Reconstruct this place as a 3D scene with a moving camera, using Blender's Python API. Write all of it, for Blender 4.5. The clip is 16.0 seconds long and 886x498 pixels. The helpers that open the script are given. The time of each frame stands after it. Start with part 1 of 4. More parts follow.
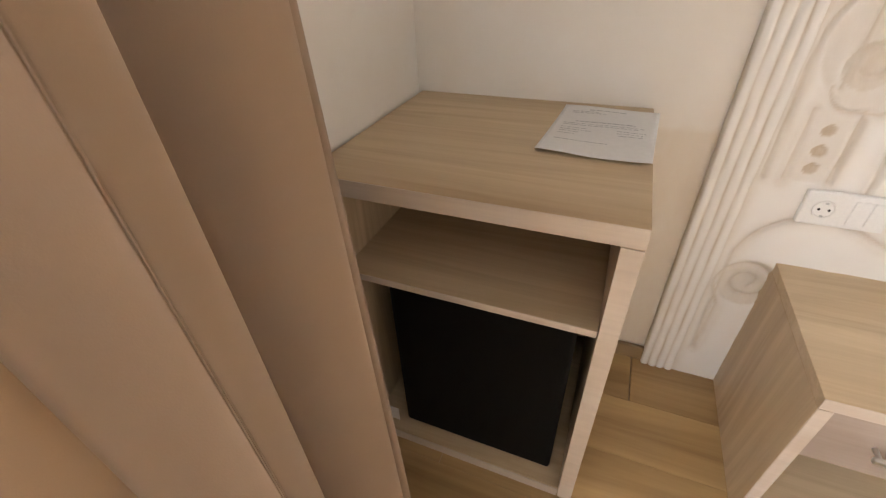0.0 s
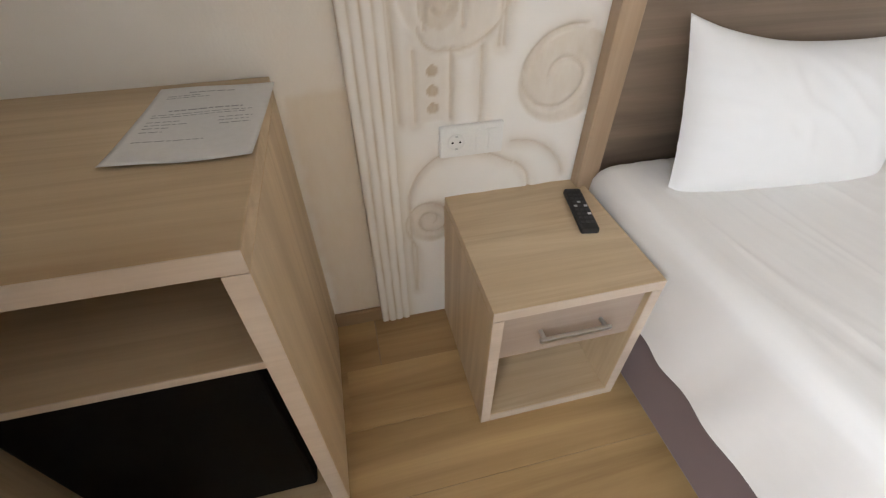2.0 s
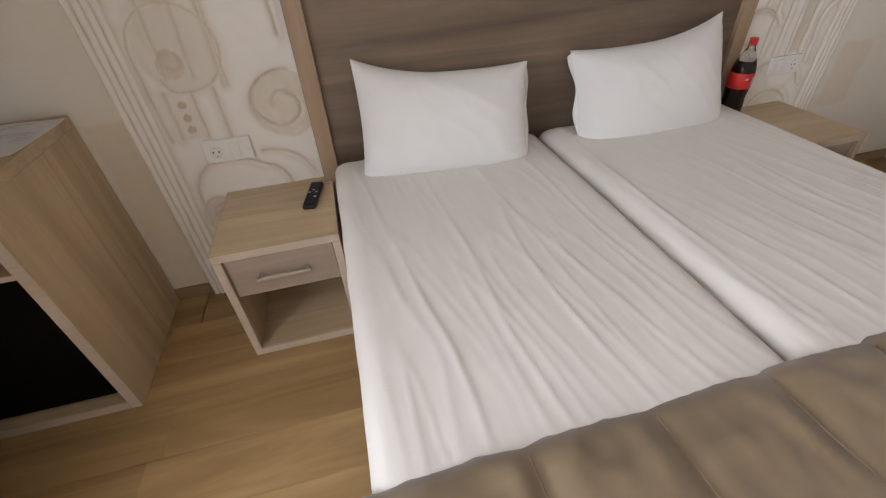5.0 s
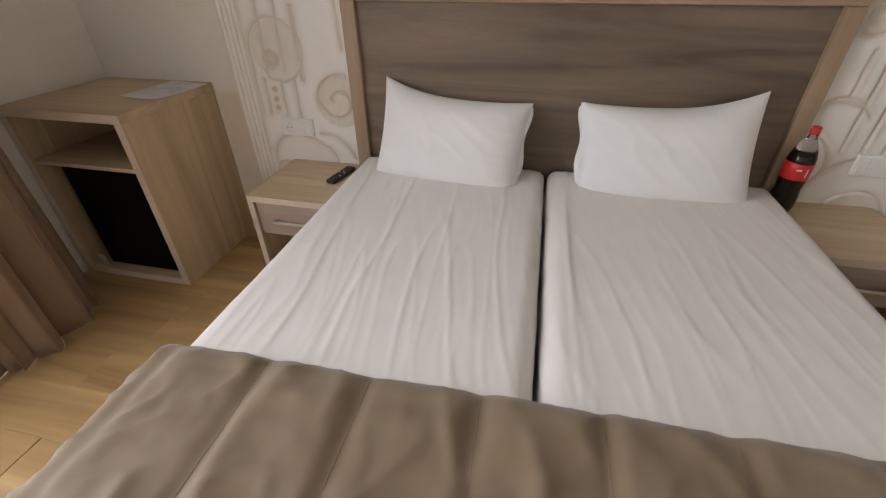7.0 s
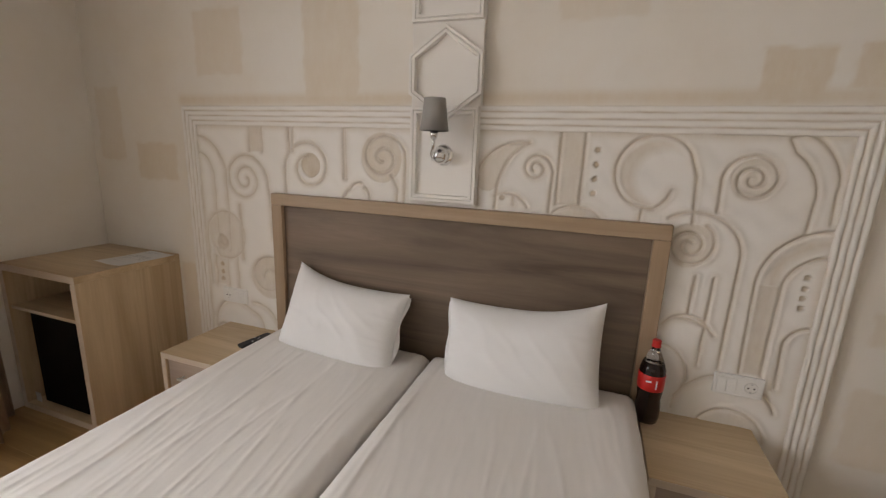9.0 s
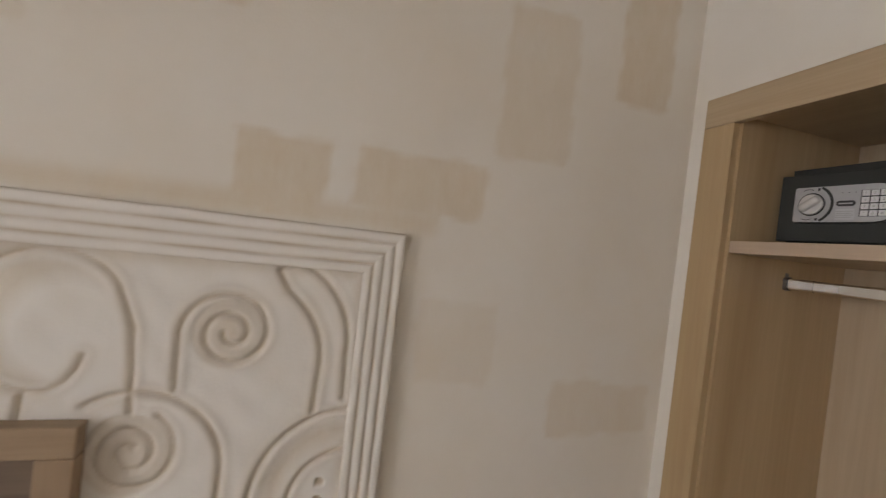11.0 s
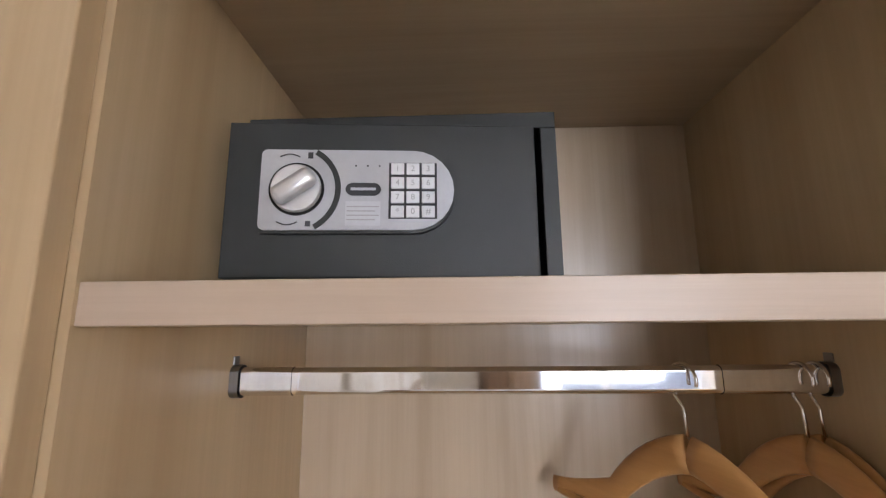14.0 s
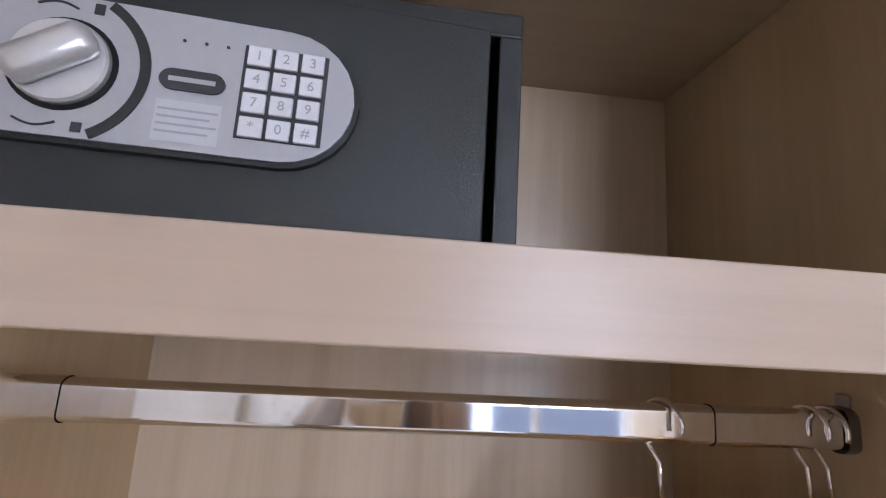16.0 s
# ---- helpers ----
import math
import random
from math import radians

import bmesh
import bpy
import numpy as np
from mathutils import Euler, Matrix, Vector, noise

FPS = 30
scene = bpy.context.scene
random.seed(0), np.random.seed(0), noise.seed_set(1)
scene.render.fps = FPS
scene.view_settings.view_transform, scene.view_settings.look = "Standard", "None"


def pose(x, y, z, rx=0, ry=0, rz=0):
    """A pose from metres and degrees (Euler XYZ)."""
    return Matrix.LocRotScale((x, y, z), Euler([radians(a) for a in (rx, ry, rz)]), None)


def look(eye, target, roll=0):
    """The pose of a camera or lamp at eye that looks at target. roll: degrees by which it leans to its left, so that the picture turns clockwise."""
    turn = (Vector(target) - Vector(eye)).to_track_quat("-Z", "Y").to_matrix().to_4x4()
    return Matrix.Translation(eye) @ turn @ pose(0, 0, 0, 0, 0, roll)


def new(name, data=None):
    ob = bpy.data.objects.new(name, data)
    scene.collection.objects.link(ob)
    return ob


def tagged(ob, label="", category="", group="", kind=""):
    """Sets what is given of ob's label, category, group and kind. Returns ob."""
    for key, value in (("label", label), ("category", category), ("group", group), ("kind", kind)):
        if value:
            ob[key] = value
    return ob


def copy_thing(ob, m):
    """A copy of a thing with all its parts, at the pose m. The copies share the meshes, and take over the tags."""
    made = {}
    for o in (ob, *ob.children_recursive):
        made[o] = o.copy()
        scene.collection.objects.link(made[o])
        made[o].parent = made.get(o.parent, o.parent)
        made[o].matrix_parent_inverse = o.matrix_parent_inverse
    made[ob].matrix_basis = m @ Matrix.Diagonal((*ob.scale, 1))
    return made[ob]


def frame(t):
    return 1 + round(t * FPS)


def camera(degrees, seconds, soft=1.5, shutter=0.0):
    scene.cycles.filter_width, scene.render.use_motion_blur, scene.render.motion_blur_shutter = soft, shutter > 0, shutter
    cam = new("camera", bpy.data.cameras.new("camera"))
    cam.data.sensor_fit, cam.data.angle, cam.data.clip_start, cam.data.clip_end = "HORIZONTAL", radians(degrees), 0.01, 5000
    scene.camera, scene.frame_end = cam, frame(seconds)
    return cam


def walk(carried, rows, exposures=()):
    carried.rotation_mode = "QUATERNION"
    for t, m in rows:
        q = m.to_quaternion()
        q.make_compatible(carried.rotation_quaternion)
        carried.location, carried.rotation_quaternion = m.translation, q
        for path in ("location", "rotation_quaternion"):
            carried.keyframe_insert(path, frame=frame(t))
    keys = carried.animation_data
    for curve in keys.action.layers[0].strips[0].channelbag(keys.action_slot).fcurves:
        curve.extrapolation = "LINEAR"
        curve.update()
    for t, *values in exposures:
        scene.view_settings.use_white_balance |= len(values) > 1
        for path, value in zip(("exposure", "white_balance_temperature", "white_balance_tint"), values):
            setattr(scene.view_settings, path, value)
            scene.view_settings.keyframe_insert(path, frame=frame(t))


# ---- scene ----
cam = camera(92.7, 16.0, 1.2, 0.15)
PATH = [
    (0, (0.172, -1.105, 1.16), (-0.476, 0.375, -0.018), -2.7),
    (0.5, (0.191, -1.089, 1.141), (-0.363, 0.341, -0.143), -4.6),
    (1, (0.266, -1.046, 1.152), (-0.026, 0.431, -0.164), -4.1),
    (1.5, (0.333, -0.98, 1.149), (0.407, 0.505, -0.189), -2.8),
    (2, (0.386, -0.942, 1.144), (0.731, 0.497, -0.202), -0.2),
    (2.5, (0.445, -0.982, 1.159), (0.848, 0.441, -0.187), -1.3),
    (3, (0.541, -1.176, 1.211), (0.965, 0.282, -0.091), -0.9),
    (3.5, (0.636, -1.335, 1.217), (1.074, 0.15, -0.048), -3.4),
    (4, (0.816, -1.445, 1.212), (1.298, 0.044, -0.032), -6.4),
    (4.2, (0.875, -1.491, 1.221), (1.371, -0.006, -0.024), -5.5),
    (6.5, (1.589, -1.765, 1.281), (1.336, -0.165, 0.107), -1.2),
    (7, (1.793, -1.841, 1.304), (1.432, -0.232, 0.173), -0.4),
    (7.5, (2.021, -1.792, 1.351), (1.61, -0.099, 0.369), 0.6),
    (8, (2.166, -1.758, 1.447), (1.551, 0.011, 0.744), 0.5),
    (8.2, (2.229, -1.784, 1.449), (1.505, -0.021, 0.841), 0.6),
    (10.3, (2.918, -1.359, 1.53), (2.978, 0.615, 1.215), 5.5),
    (10.5, (2.987, -1.235, 1.582), (3.222, 0.733, 1.313), 6.0),
    (10.7, (3.051, -1.118, 1.614), (3.42, 0.84, 1.435), 6.3),
    (11, (3.145, -0.968, 1.637), (3.73, 0.944, 1.612), 6.6),
    (11.5, (3.292, -0.704, 1.649), (4.602, 0.799, 1.817), 6.1),
    (12, (3.495, -0.61, 1.653), (5.199, 0.386, 1.977), 4.5),
    (12.5, (3.647, -0.541, 1.689), (5.431, 0.282, 2.062), 3.6),
    (13, (3.743, -0.451, 1.711), (5.619, 0.118, 2.102), 0.1),
    (13.5, (3.82, -0.428, 1.709), (5.768, -0.181, 2.087), -1.8),
    (14, (3.878, -0.405, 1.697), (5.845, -0.333, 2.053), -0.5),
    (14.5, (3.942, -0.413, 1.693), (5.916, -0.426, 2.014), 1.3),
    (15, (4.001, -0.432, 1.683), (5.975, -0.482, 2.0), 3.3),
    (15.5, (4.029, -0.44, 1.697), (5.998, -0.568, 2.023), 3.4),
    (16, (4.043, -0.439, 1.707), (6.009, -0.623, 2.027), 3.5),
]
EXPOSURES = [(0.0, 0.6, 7100, 19), (1.0, 0.4, 6800, 17), (1.5, 0.25, 6500, 14), (2.5, -0.12, 6900, 14), (4.0, -0.5, 7000, 17), (6.5, -0.45, 7000, 19),
             (8.0, -0.65, 7200, 19), (10.5, -0.58, 7500, 20), (11.5, -0.5, 6900, 18), (12.5, -0.08, 6600, 18), (13.5, 0.28, 6400, 19), (14.0, 0.45, 6500, 20), (15.0, 0.52, 6150, 23), (16.0, 0.45, 5850, 23)]
HANG_TURN = 24
walk(cam, [(t, look(eye, target, roll)) for t, eye, target, roll in PATH], EXPOSURES)

# ---- daylight: a clouded sky through the balcony window ----
world = bpy.data.worlds.new("world")
scene.world = world
world.use_nodes = True
sky = world.node_tree.nodes.new("ShaderNodeTexSky")
sky.sky_type, sky.sun_disc = "NISHITA", False
sky.sun_elevation, sky.sun_rotation = radians(38), radians(200)
world.node_tree.links.new(sky.outputs[0], world.node_tree.nodes["Background"].inputs[0])
world.node_tree.nodes["Background"].inputs[1].default_value = 0.12

sun = new("sun", bpy.data.lights.new("sun", "SUN"))
sun.data.energy, sun.data.angle, sun.data.color = 1.2, radians(12), (1, 0.95, 0.88)
sun.matrix_world = look((3, 6, 8), (0, -1, 0))

WIN_Y0, WIN_Y1, WIN_Z0, WIN_Z1 = -3.3, -0.98, 0.06, 2.5
sky_light = new("window_daylight", bpy.data.lights.new("window_daylight", "AREA"))
sky_light.data.shape, sky_light.data.size, sky_light.data.size_y = "RECTANGLE", WIN_Y1 - WIN_Y0 + 0.2, 2.2
sky_light.data.energy, sky_light.data.color = 165, (0.82, 0.92, 1.0)
WIN_YC = (WIN_Y0 + WIN_Y1) / 2
sky_light.matrix_world = look((-1.30, WIN_YC, 1.85), (0.7, WIN_YC, 0.75))


# ---- materials ----
def shader(name, rough=0.6, metal=0.0):
    m = bpy.data.materials.new(name)
    m.use_nodes = True
    b = m.node_tree.nodes["Principled BSDF"]
    b.inputs["Roughness"].default_value, b.inputs["Metallic"].default_value = rough, metal
    return m, m.node_tree.nodes, m.node_tree.links, b


def noise_of(nodes, links, scale, stretch=(1, 1, 1), detail=6.0, rough=0.55, distort=0.0, rand=False):
    """Noise over the thing's own metres, stretched along an axis; rand shifts it from piece to piece."""
    co = nodes.new("ShaderNodeTexCoord")
    mp = nodes.new("ShaderNodeMapping")
    mp.inputs["Scale"].default_value = stretch
    links.new(co.outputs["Object"], mp.inputs["Vector"])
    if rand:
        info = nodes.new("ShaderNodeObjectInfo")
        mul = nodes.new("ShaderNodeMath")
        mul.operation = "MULTIPLY"
        mul.inputs[1].default_value = 37.0
        links.new(info.outputs["Random"], mul.inputs[0])
        links.new(mul.outputs[0], mp.inputs["Location"])
    n = nodes.new("ShaderNodeTexNoise")
    n.inputs["Scale"].default_value, n.inputs["Detail"].default_value = scale, detail
    n.inputs["Roughness"].default_value, n.inputs["Distortion"].default_value = rough, distort
    links.new(mp.outputs[0], n.inputs["Vector"])
    return n.outputs["Fac"]


def ramp(nodes, links, fac, stops):
    r = nodes.new("ShaderNodeValToRGB")
    while len(r.color_ramp.elements) < len(stops):
        r.color_ramp.elements.new(0.5)
    for e, (p, c) in zip(r.color_ramp.elements, stops):
        e.position, e.color = p, (*c, 1)
    links.new(fac, r.inputs[0])
    return r.outputs[0]


def mix(nodes, links, fac, a, b, blend="MIX"):
    m = nodes.new("ShaderNodeMix")
    m.data_type, m.blend_type = "RGBA", blend
    for s, v in ((m.inputs[0], fac), (m.inputs[6], a), (m.inputs[7], b)):
        if isinstance(v, (int, float)):
            s.default_value = v
        elif isinstance(v, tuple):
            s.default_value = (*v, 1)
        else:
            links.new(v, s)
    return m.outputs[2]


def bump(nodes, links, b, height, strength, distance):
    n = nodes.new("ShaderNodeBump")
    n.inputs["Strength"].default_value, n.inputs["Distance"].default_value = strength, distance
    links.new(height, n.inputs["Height"])
    links.new(n.outputs[0], b.inputs["Normal"])


def wood(name, dark, light, axis, rough=0.42, fine=1.0, rand=False, streak=0.15):
    """Printed oak grain that runs along one axis."""
    m, nodes, links, b = shader(name, rough)
    s = [1.0, 1.0, 1.0]
    s["xyz".index(axis)] = 0.07
    broad = noise_of(nodes, links, 9 * fine, s, 5, 0.6, 1.3, rand)
    s2 = [1.0, 1.0, 1.0]
    s2["xyz".index(axis)] = 0.025
    fibre = noise_of(nodes, links, 120 * fine, s2, 4, 0.65, 0.0, rand)
    mid = tuple((p + q) / 2 for p, q in zip(dark, light))
    col = ramp(nodes, links, broad, [(0.22, dark), (0.5, mid), (0.78, light)])
    streaks = ramp(nodes, links, fibre, [(0.35, (0.62, 0.58, 0.54)), (0.6, (1, 1, 1))])
    links.new(mix(nodes, links, streak, col, mix(nodes, links, 1.0, col, streaks, "MULTIPLY")), b.inputs["Base Color"])
    bump(nodes, links, b, fibre, 0.12, 0.001)
    return m


OAK_D, OAK_L = (0.41, 0.28, 0.155), (0.71, 0.555, 0.37)
oak_x = wood("light_oak_lengthwise", OAK_D, OAK_L, "x")
oak_y = wood("light_oak_crosswise", OAK_D, OAK_L, "y")
oak_z = wood("light_oak_upright", OAK_D, OAK_L, "z")
ward_z = wood("wardrobe_oak_upright", (0.42, 0.28, 0.145), (0.61, 0.45, 0.27), "z", 0.36, 0.75)
ward_back_m = wood("wardrobe_back_oak", (0.45, 0.335, 0.22), (0.63, 0.50, 0.36), "z", 0.27, 0.75)
ward_y = wood("wardrobe_oak_level", (0.40, 0.285, 0.17), (0.57, 0.44, 0.295), "y")
edge_oak = wood("pale_edge_band", (0.52, 0.425, 0.34), (0.62, 0.52, 0.43), "x", 0.35, 1.0, False, 0.15)
edge_pink = wood("pale_shelf_edge", (0.48, 0.36, 0.265), (0.57, 0.44, 0.335), "y", 0.35, 1.0, False, 0.15)
hb_dark = wood("dark_oak_board", (0.085, 0.056, 0.038), (0.29, 0.212, 0.152), "x", 0.45, 0.8)
hb_frame_m = wood("headboard_frame_oak", (0.33, 0.225, 0.14), (0.47, 0.345, 0.235), "x")
hb_frame_z = wood("headboard_frame_oak_upright", (0.33, 0.225, 0.14), (0.47, 0.345, 0.235), "z")
drawer_m = wood("greyed_oak_drawer", (0.29, 0.22, 0.175), (0.42, 0.335, 0.275), "x")
floor_m = wood("laminate_plank", (0.23, 0.125, 0.043), (0.58, 0.39, 0.185), "x", 0.36, 0.6, True)
base_m = wood("brown_skirting", (0.27, 0.175, 0.095), (0.39, 0.27, 0.155), "x")
beech = wood("varnished_beech", (0.50, 0.24, 0.075), (0.68, 0.37, 0.14), "x", 0.3, 1.5)


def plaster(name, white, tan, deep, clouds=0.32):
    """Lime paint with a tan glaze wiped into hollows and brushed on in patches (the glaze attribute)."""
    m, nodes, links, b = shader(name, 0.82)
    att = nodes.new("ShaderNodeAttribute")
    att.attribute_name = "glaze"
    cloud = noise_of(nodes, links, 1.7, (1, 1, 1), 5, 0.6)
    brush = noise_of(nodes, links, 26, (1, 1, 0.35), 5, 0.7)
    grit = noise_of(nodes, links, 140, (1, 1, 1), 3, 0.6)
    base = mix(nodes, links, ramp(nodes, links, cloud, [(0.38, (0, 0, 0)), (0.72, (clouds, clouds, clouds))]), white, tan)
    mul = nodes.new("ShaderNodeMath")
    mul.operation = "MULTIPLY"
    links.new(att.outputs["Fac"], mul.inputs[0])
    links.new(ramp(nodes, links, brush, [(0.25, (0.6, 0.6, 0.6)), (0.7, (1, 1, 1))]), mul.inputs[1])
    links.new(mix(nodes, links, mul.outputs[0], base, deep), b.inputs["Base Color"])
    add = nodes.new("ShaderNodeMath")
    links.new(brush, add.inputs[0])
    links.new(grit, add.inputs[1])
    bump(nodes, links, b, add.outputs[0], 0.22, 0.002)
    return m


wall_m = plaster("lime_washed_plaster", (0.83, 0.79, 0.73), (0.72, 0.62, 0.49), (0.62, 0.47, 0.29), 0.42)
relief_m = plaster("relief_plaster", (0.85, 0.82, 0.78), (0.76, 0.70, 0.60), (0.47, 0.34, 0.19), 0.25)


def cloth(name, dark, light, rough=0.9, weave=900, through_col=None, amount=0.0, stripes=False, sheen=0.2):
    m, nodes, links, b = shader(name, rough)
    b.inputs["Sheen Weight"].default_value = sheen
    cloud = noise_of(nodes, links, 5, (1, 1, 1), 6, 0.6)
    thread = noise_of(nodes, links, weave, (1, 1, 1), 2, 0.5)
    col = mix(nodes, links, cloud, dark, light)
    if stripes:
        co = nodes.new("ShaderNodeTexCoord")
        w = nodes.new("ShaderNodeTexWave")
        w.inputs["Scale"].default_value, w.bands_direction = 11.0, "X"
        links.new(co.outputs["Object"], w.inputs["Vector"])
        f = ramp(nodes, links, w.outputs["Fac"], [(0.45, (0.985, 0.985, 0.985)), (0.55, (1, 1, 1))])
        col = mix(nodes, links, 1.0, col, f, "MULTIPLY")
        links.new(ramp(nodes, links, w.outputs["Fac"], [(0.45, (0.55,) * 3), (0.55, (0.85,) * 3)]), b.inputs["Roughness"])
    links.new(col, b.inputs["Base Color"])
    bump(nodes, links, b, thread, 0.25, 0.0006)
    if through_col:
        out = nodes["Material Output"]
        tr = nodes.new("ShaderNodeBsdfTranslucent")
        tr.inputs[0].default_value = (*through_col, 1)
        mx = nodes.new("ShaderNodeMixShader")
        mx.inputs[0].default_value = amount
        links.new(b.outputs[0], mx.inputs[1])
        links.new(tr.outputs[0], mx.inputs[2])
        links.new(mx.outputs[0], out.inputs[0])
    return m


sheet_m = cloth("striped_satin_sheet", (0.77, 0.735, 0.70), (0.82, 0.79, 0.755), 0.7, 700, None, 0, True)
pillow_m = cloth("white_cotton", (0.79, 0.78, 0.77), (0.84, 0.83, 0.82), 0.85)
blanket_m = cloth("taupe_quilt", (0.19, 0.133, 0.078), (0.25, 0.178, 0.108), 0.72, 900, None, 0, False, 0.35)
base_cloth = cloth("plum_brown_upholstery", (0.115, 0.075, 0.072), (0.16, 0.105, 0.098), 0.9, 500)
curtain_m = cloth("taupe_drape", (0.27, 0.185, 0.125), (0.34, 0.245, 0.17), 0.75, 800, (0.62, 0.45, 0.29), 0.3)
sheer_m = cloth("white_voile", (0.82, 0.83, 0.85), (0.86, 0.87, 0.88), 0.9, 900, (0.85, 0.87, 0.9), 0.6)
shade_m = cloth("grey_lamp_cloth", (0.37, 0.36, 0.34), (0.43, 0.42, 0.395), 0.9, 700, (0.5, 0.48, 0.42), 0.25)


def plain(name, col, rough=0.5, metal=0.0, grain=0.0, size=200, coat=0.0):
    m, nodes, links, b = shader(name, rough, metal)
    n = noise_of(nodes, links, size, (1, 1, 1), 4)
    lo = tuple(c * 0.88 for c in col)
    links.new(mix(nodes, links, n, lo, col), b.inputs["Base Color"])
    b.inputs["Coat Weight"].default_value = coat
    if grain:
        bump(nodes, links, b, n, grain, 0.0008)
    return m


chrome = plain("polished_chrome", (0.88, 0.88, 0.89), 0.06, 1.0)
steel = plain("brushed_steel", (0.62, 0.62, 0.61), 0.28, 1.0)
dark_steel = plain("worn_steel", (0.30, 0.29, 0.28), 0.35, 1.0)
black_coat = plain("charcoal_powder_coat", (0.030, 0.033, 0.032), 0.5, 0.0, 0.25, 700)
black_gap = plain("black_recess", (0.006, 0.006, 0.006), 0.8)
silver_p = plain("silver_plastic", (0.52, 0.53, 0.56), 0.34, 0.35)
panel_grey = plain("pale_grey_print", (0.60, 0.61, 0.64), 0.45)
knob_silver = plain("satin_silver_knob", (0.80, 0.80, 0.81), 0.3, 0.55)
key_m = plain("white_key", (0.78, 0.78, 0.8), 0.4)
ink_m = plain("dark_ink", (0.05, 0.05, 0.055), 0.6)
grey_ink = plain("grey_print", (0.42, 0.42, 0.43), 0.8)
fridge_m = plain("black_fridge", (0.003, 0.003, 0.0035), 0.6, 0.0, 0.15, 500)
fridge_m.node_tree.nodes["Principled BSDF"].inputs["Specular IOR Level"].default_value = 0.12
plastic_w = plain("white_plastic", (0.87, 0.86, 0.83), 0.3)
remote_m = plain("black_rubber", (0.02, 0.02, 0.022), 0.5, 0.0, 0.1, 400)
paper_m = plain("white_paper", (0.80, 0.79, 0.78), 0.8, 0.0, 0.1, 90)
red_m = plain("red_plastic", (0.62, 0.025, 0.02), 0.35)
cola_m = plain("dark_cola", (0.012, 0.005, 0.004), 0.12, 0.0, 0.0, 20, 0.1)
ceil_m = plain("ceiling_paint", (0.86, 0.84, 0.81), 0.9, 0.0, 0.2, 60)
frame_w = plain("white_window_frame", (0.8, 0.8, 0.8), 0.35)
glass_m, _n, _l, _b = shader("clear_glass", 0.0)
_b.inputs["Transmission Weight"].default_value, _b.inputs["IOR"].default_value = 1.0, 1.45
pane_m, _n, _l, _b = shader("window_pane", 0.0)
_b.inputs["Transmission Weight"].default_value, _b.inputs["IOR"].default_value = 1.0, 1.02
backdrop_m, _n, _l, _b = shader("hazy_distance", 1.0)
_b.inputs["Base Color"].default_value = (0.5, 0.55, 0.6, 1)


# ---- mesh helpers ----
def link_mesh(name, me, material, parent, label="", smooth=False):
    if material:
        me.materials.append(material)
    if smooth:
        me.polygons.foreach_set("use_smooth", [True] * len(me.polygons))
    ob = new(name, me)
    if parent:
        ob.parent = parent
    return tagged(ob, label)


def part(name, bm, material, parent, label="", smooth=False):
    me = bpy.data.meshes.new(name)
    bmesh.ops.recalc_face_normals(bm, faces=bm.faces)
    bm.to_mesh(me)
    bm.free()
    return link_mesh(name, me, material, parent, label, smooth)


def thing(name, at, label, category, group="", kind=""):
    ob = new(name)
    ob.location = at
    ob.empty_display_size = 0.05
    return tagged(ob, label, category, group, kind)


def box(x0, x1, y0, y1, z0, z1, bevel=0.0015, bm=None):
    bm = bm or bmesh.new()
    m = Matrix.LocRotScale(((x0 + x1) / 2, (y0 + y1) / 2, (z0 + z1) / 2), None, (abs(x1 - x0), abs(y1 - y0), abs(z1 - z0)))
    made = bmesh.ops.create_cube(bm, size=1, matrix=m)["verts"]
    if bevel:
        edges = list({e for v in made for e in v.link_edges})
        bmesh.ops.bevel(bm, geom=edges, offset=bevel, segments=2, affect="EDGES", profile=0.5)
    return bm


def lathe(profile, steps=32, bm=None, m=Matrix()):
    """Turn (radius, height) pairs round z."""
    bm = bm or bmesh.new()
    rings = []
    for r, z in profile:
        rings.append([bm.verts.new(m @ Vector((r * math.cos(a), r * math.sin(a), z))) for a in [2 * math.pi * i / steps for i in range(steps)]])
    for p, q in zip(rings, rings[1:]):
        for i in range(steps):
            bm.faces.new((p[i], p[(i + 1) % steps], q[(i + 1) % steps], q[i]))
    for ring, (r, z) in ((rings[0], profile[0]), (rings[-1], profile[-1])):
        if r > 1e-5:
            bm.faces.new(ring)
    return bm


def tube(points, r, steps=10, bm=None, flat=1.0, caps=True):
    """A round bar along a line of points; flat squeezes it across the line's own normal."""
    bm = bm or bmesh.new()
    pts = [Vector(p) for p in points]
    rings, side = [], None
    for i, p in enumerate(pts):
        d = (pts[min(i + 1, len(pts) - 1)] - pts[max(i - 1, 0)]).normalized()
        ref = side or (Vector((0, 0, 1)) if abs(d.z) < 0.9 else Vector((1, 0, 0)))
        n = (ref - d * ref.dot(d)).normalized()
        side = n
        b = d.cross(n)
        rr = r[i] if isinstance(r, (list, tuple)) else r
        rings.append([bm.verts.new(p + n * rr * math.cos(a) + b * rr * flat * math.sin(a)) for a in [2 * math.pi * k / steps for k in range(steps)]])
    for p, q in zip(rings, rings[1:]):
        for i in range(steps):
            bm.faces.new((p[i], p[(i + 1) % steps], q[(i + 1) % steps], q[i]))
    if caps:
        bm.faces.new(rings[0])
        bm.faces.new(rings[-1])
    return bm


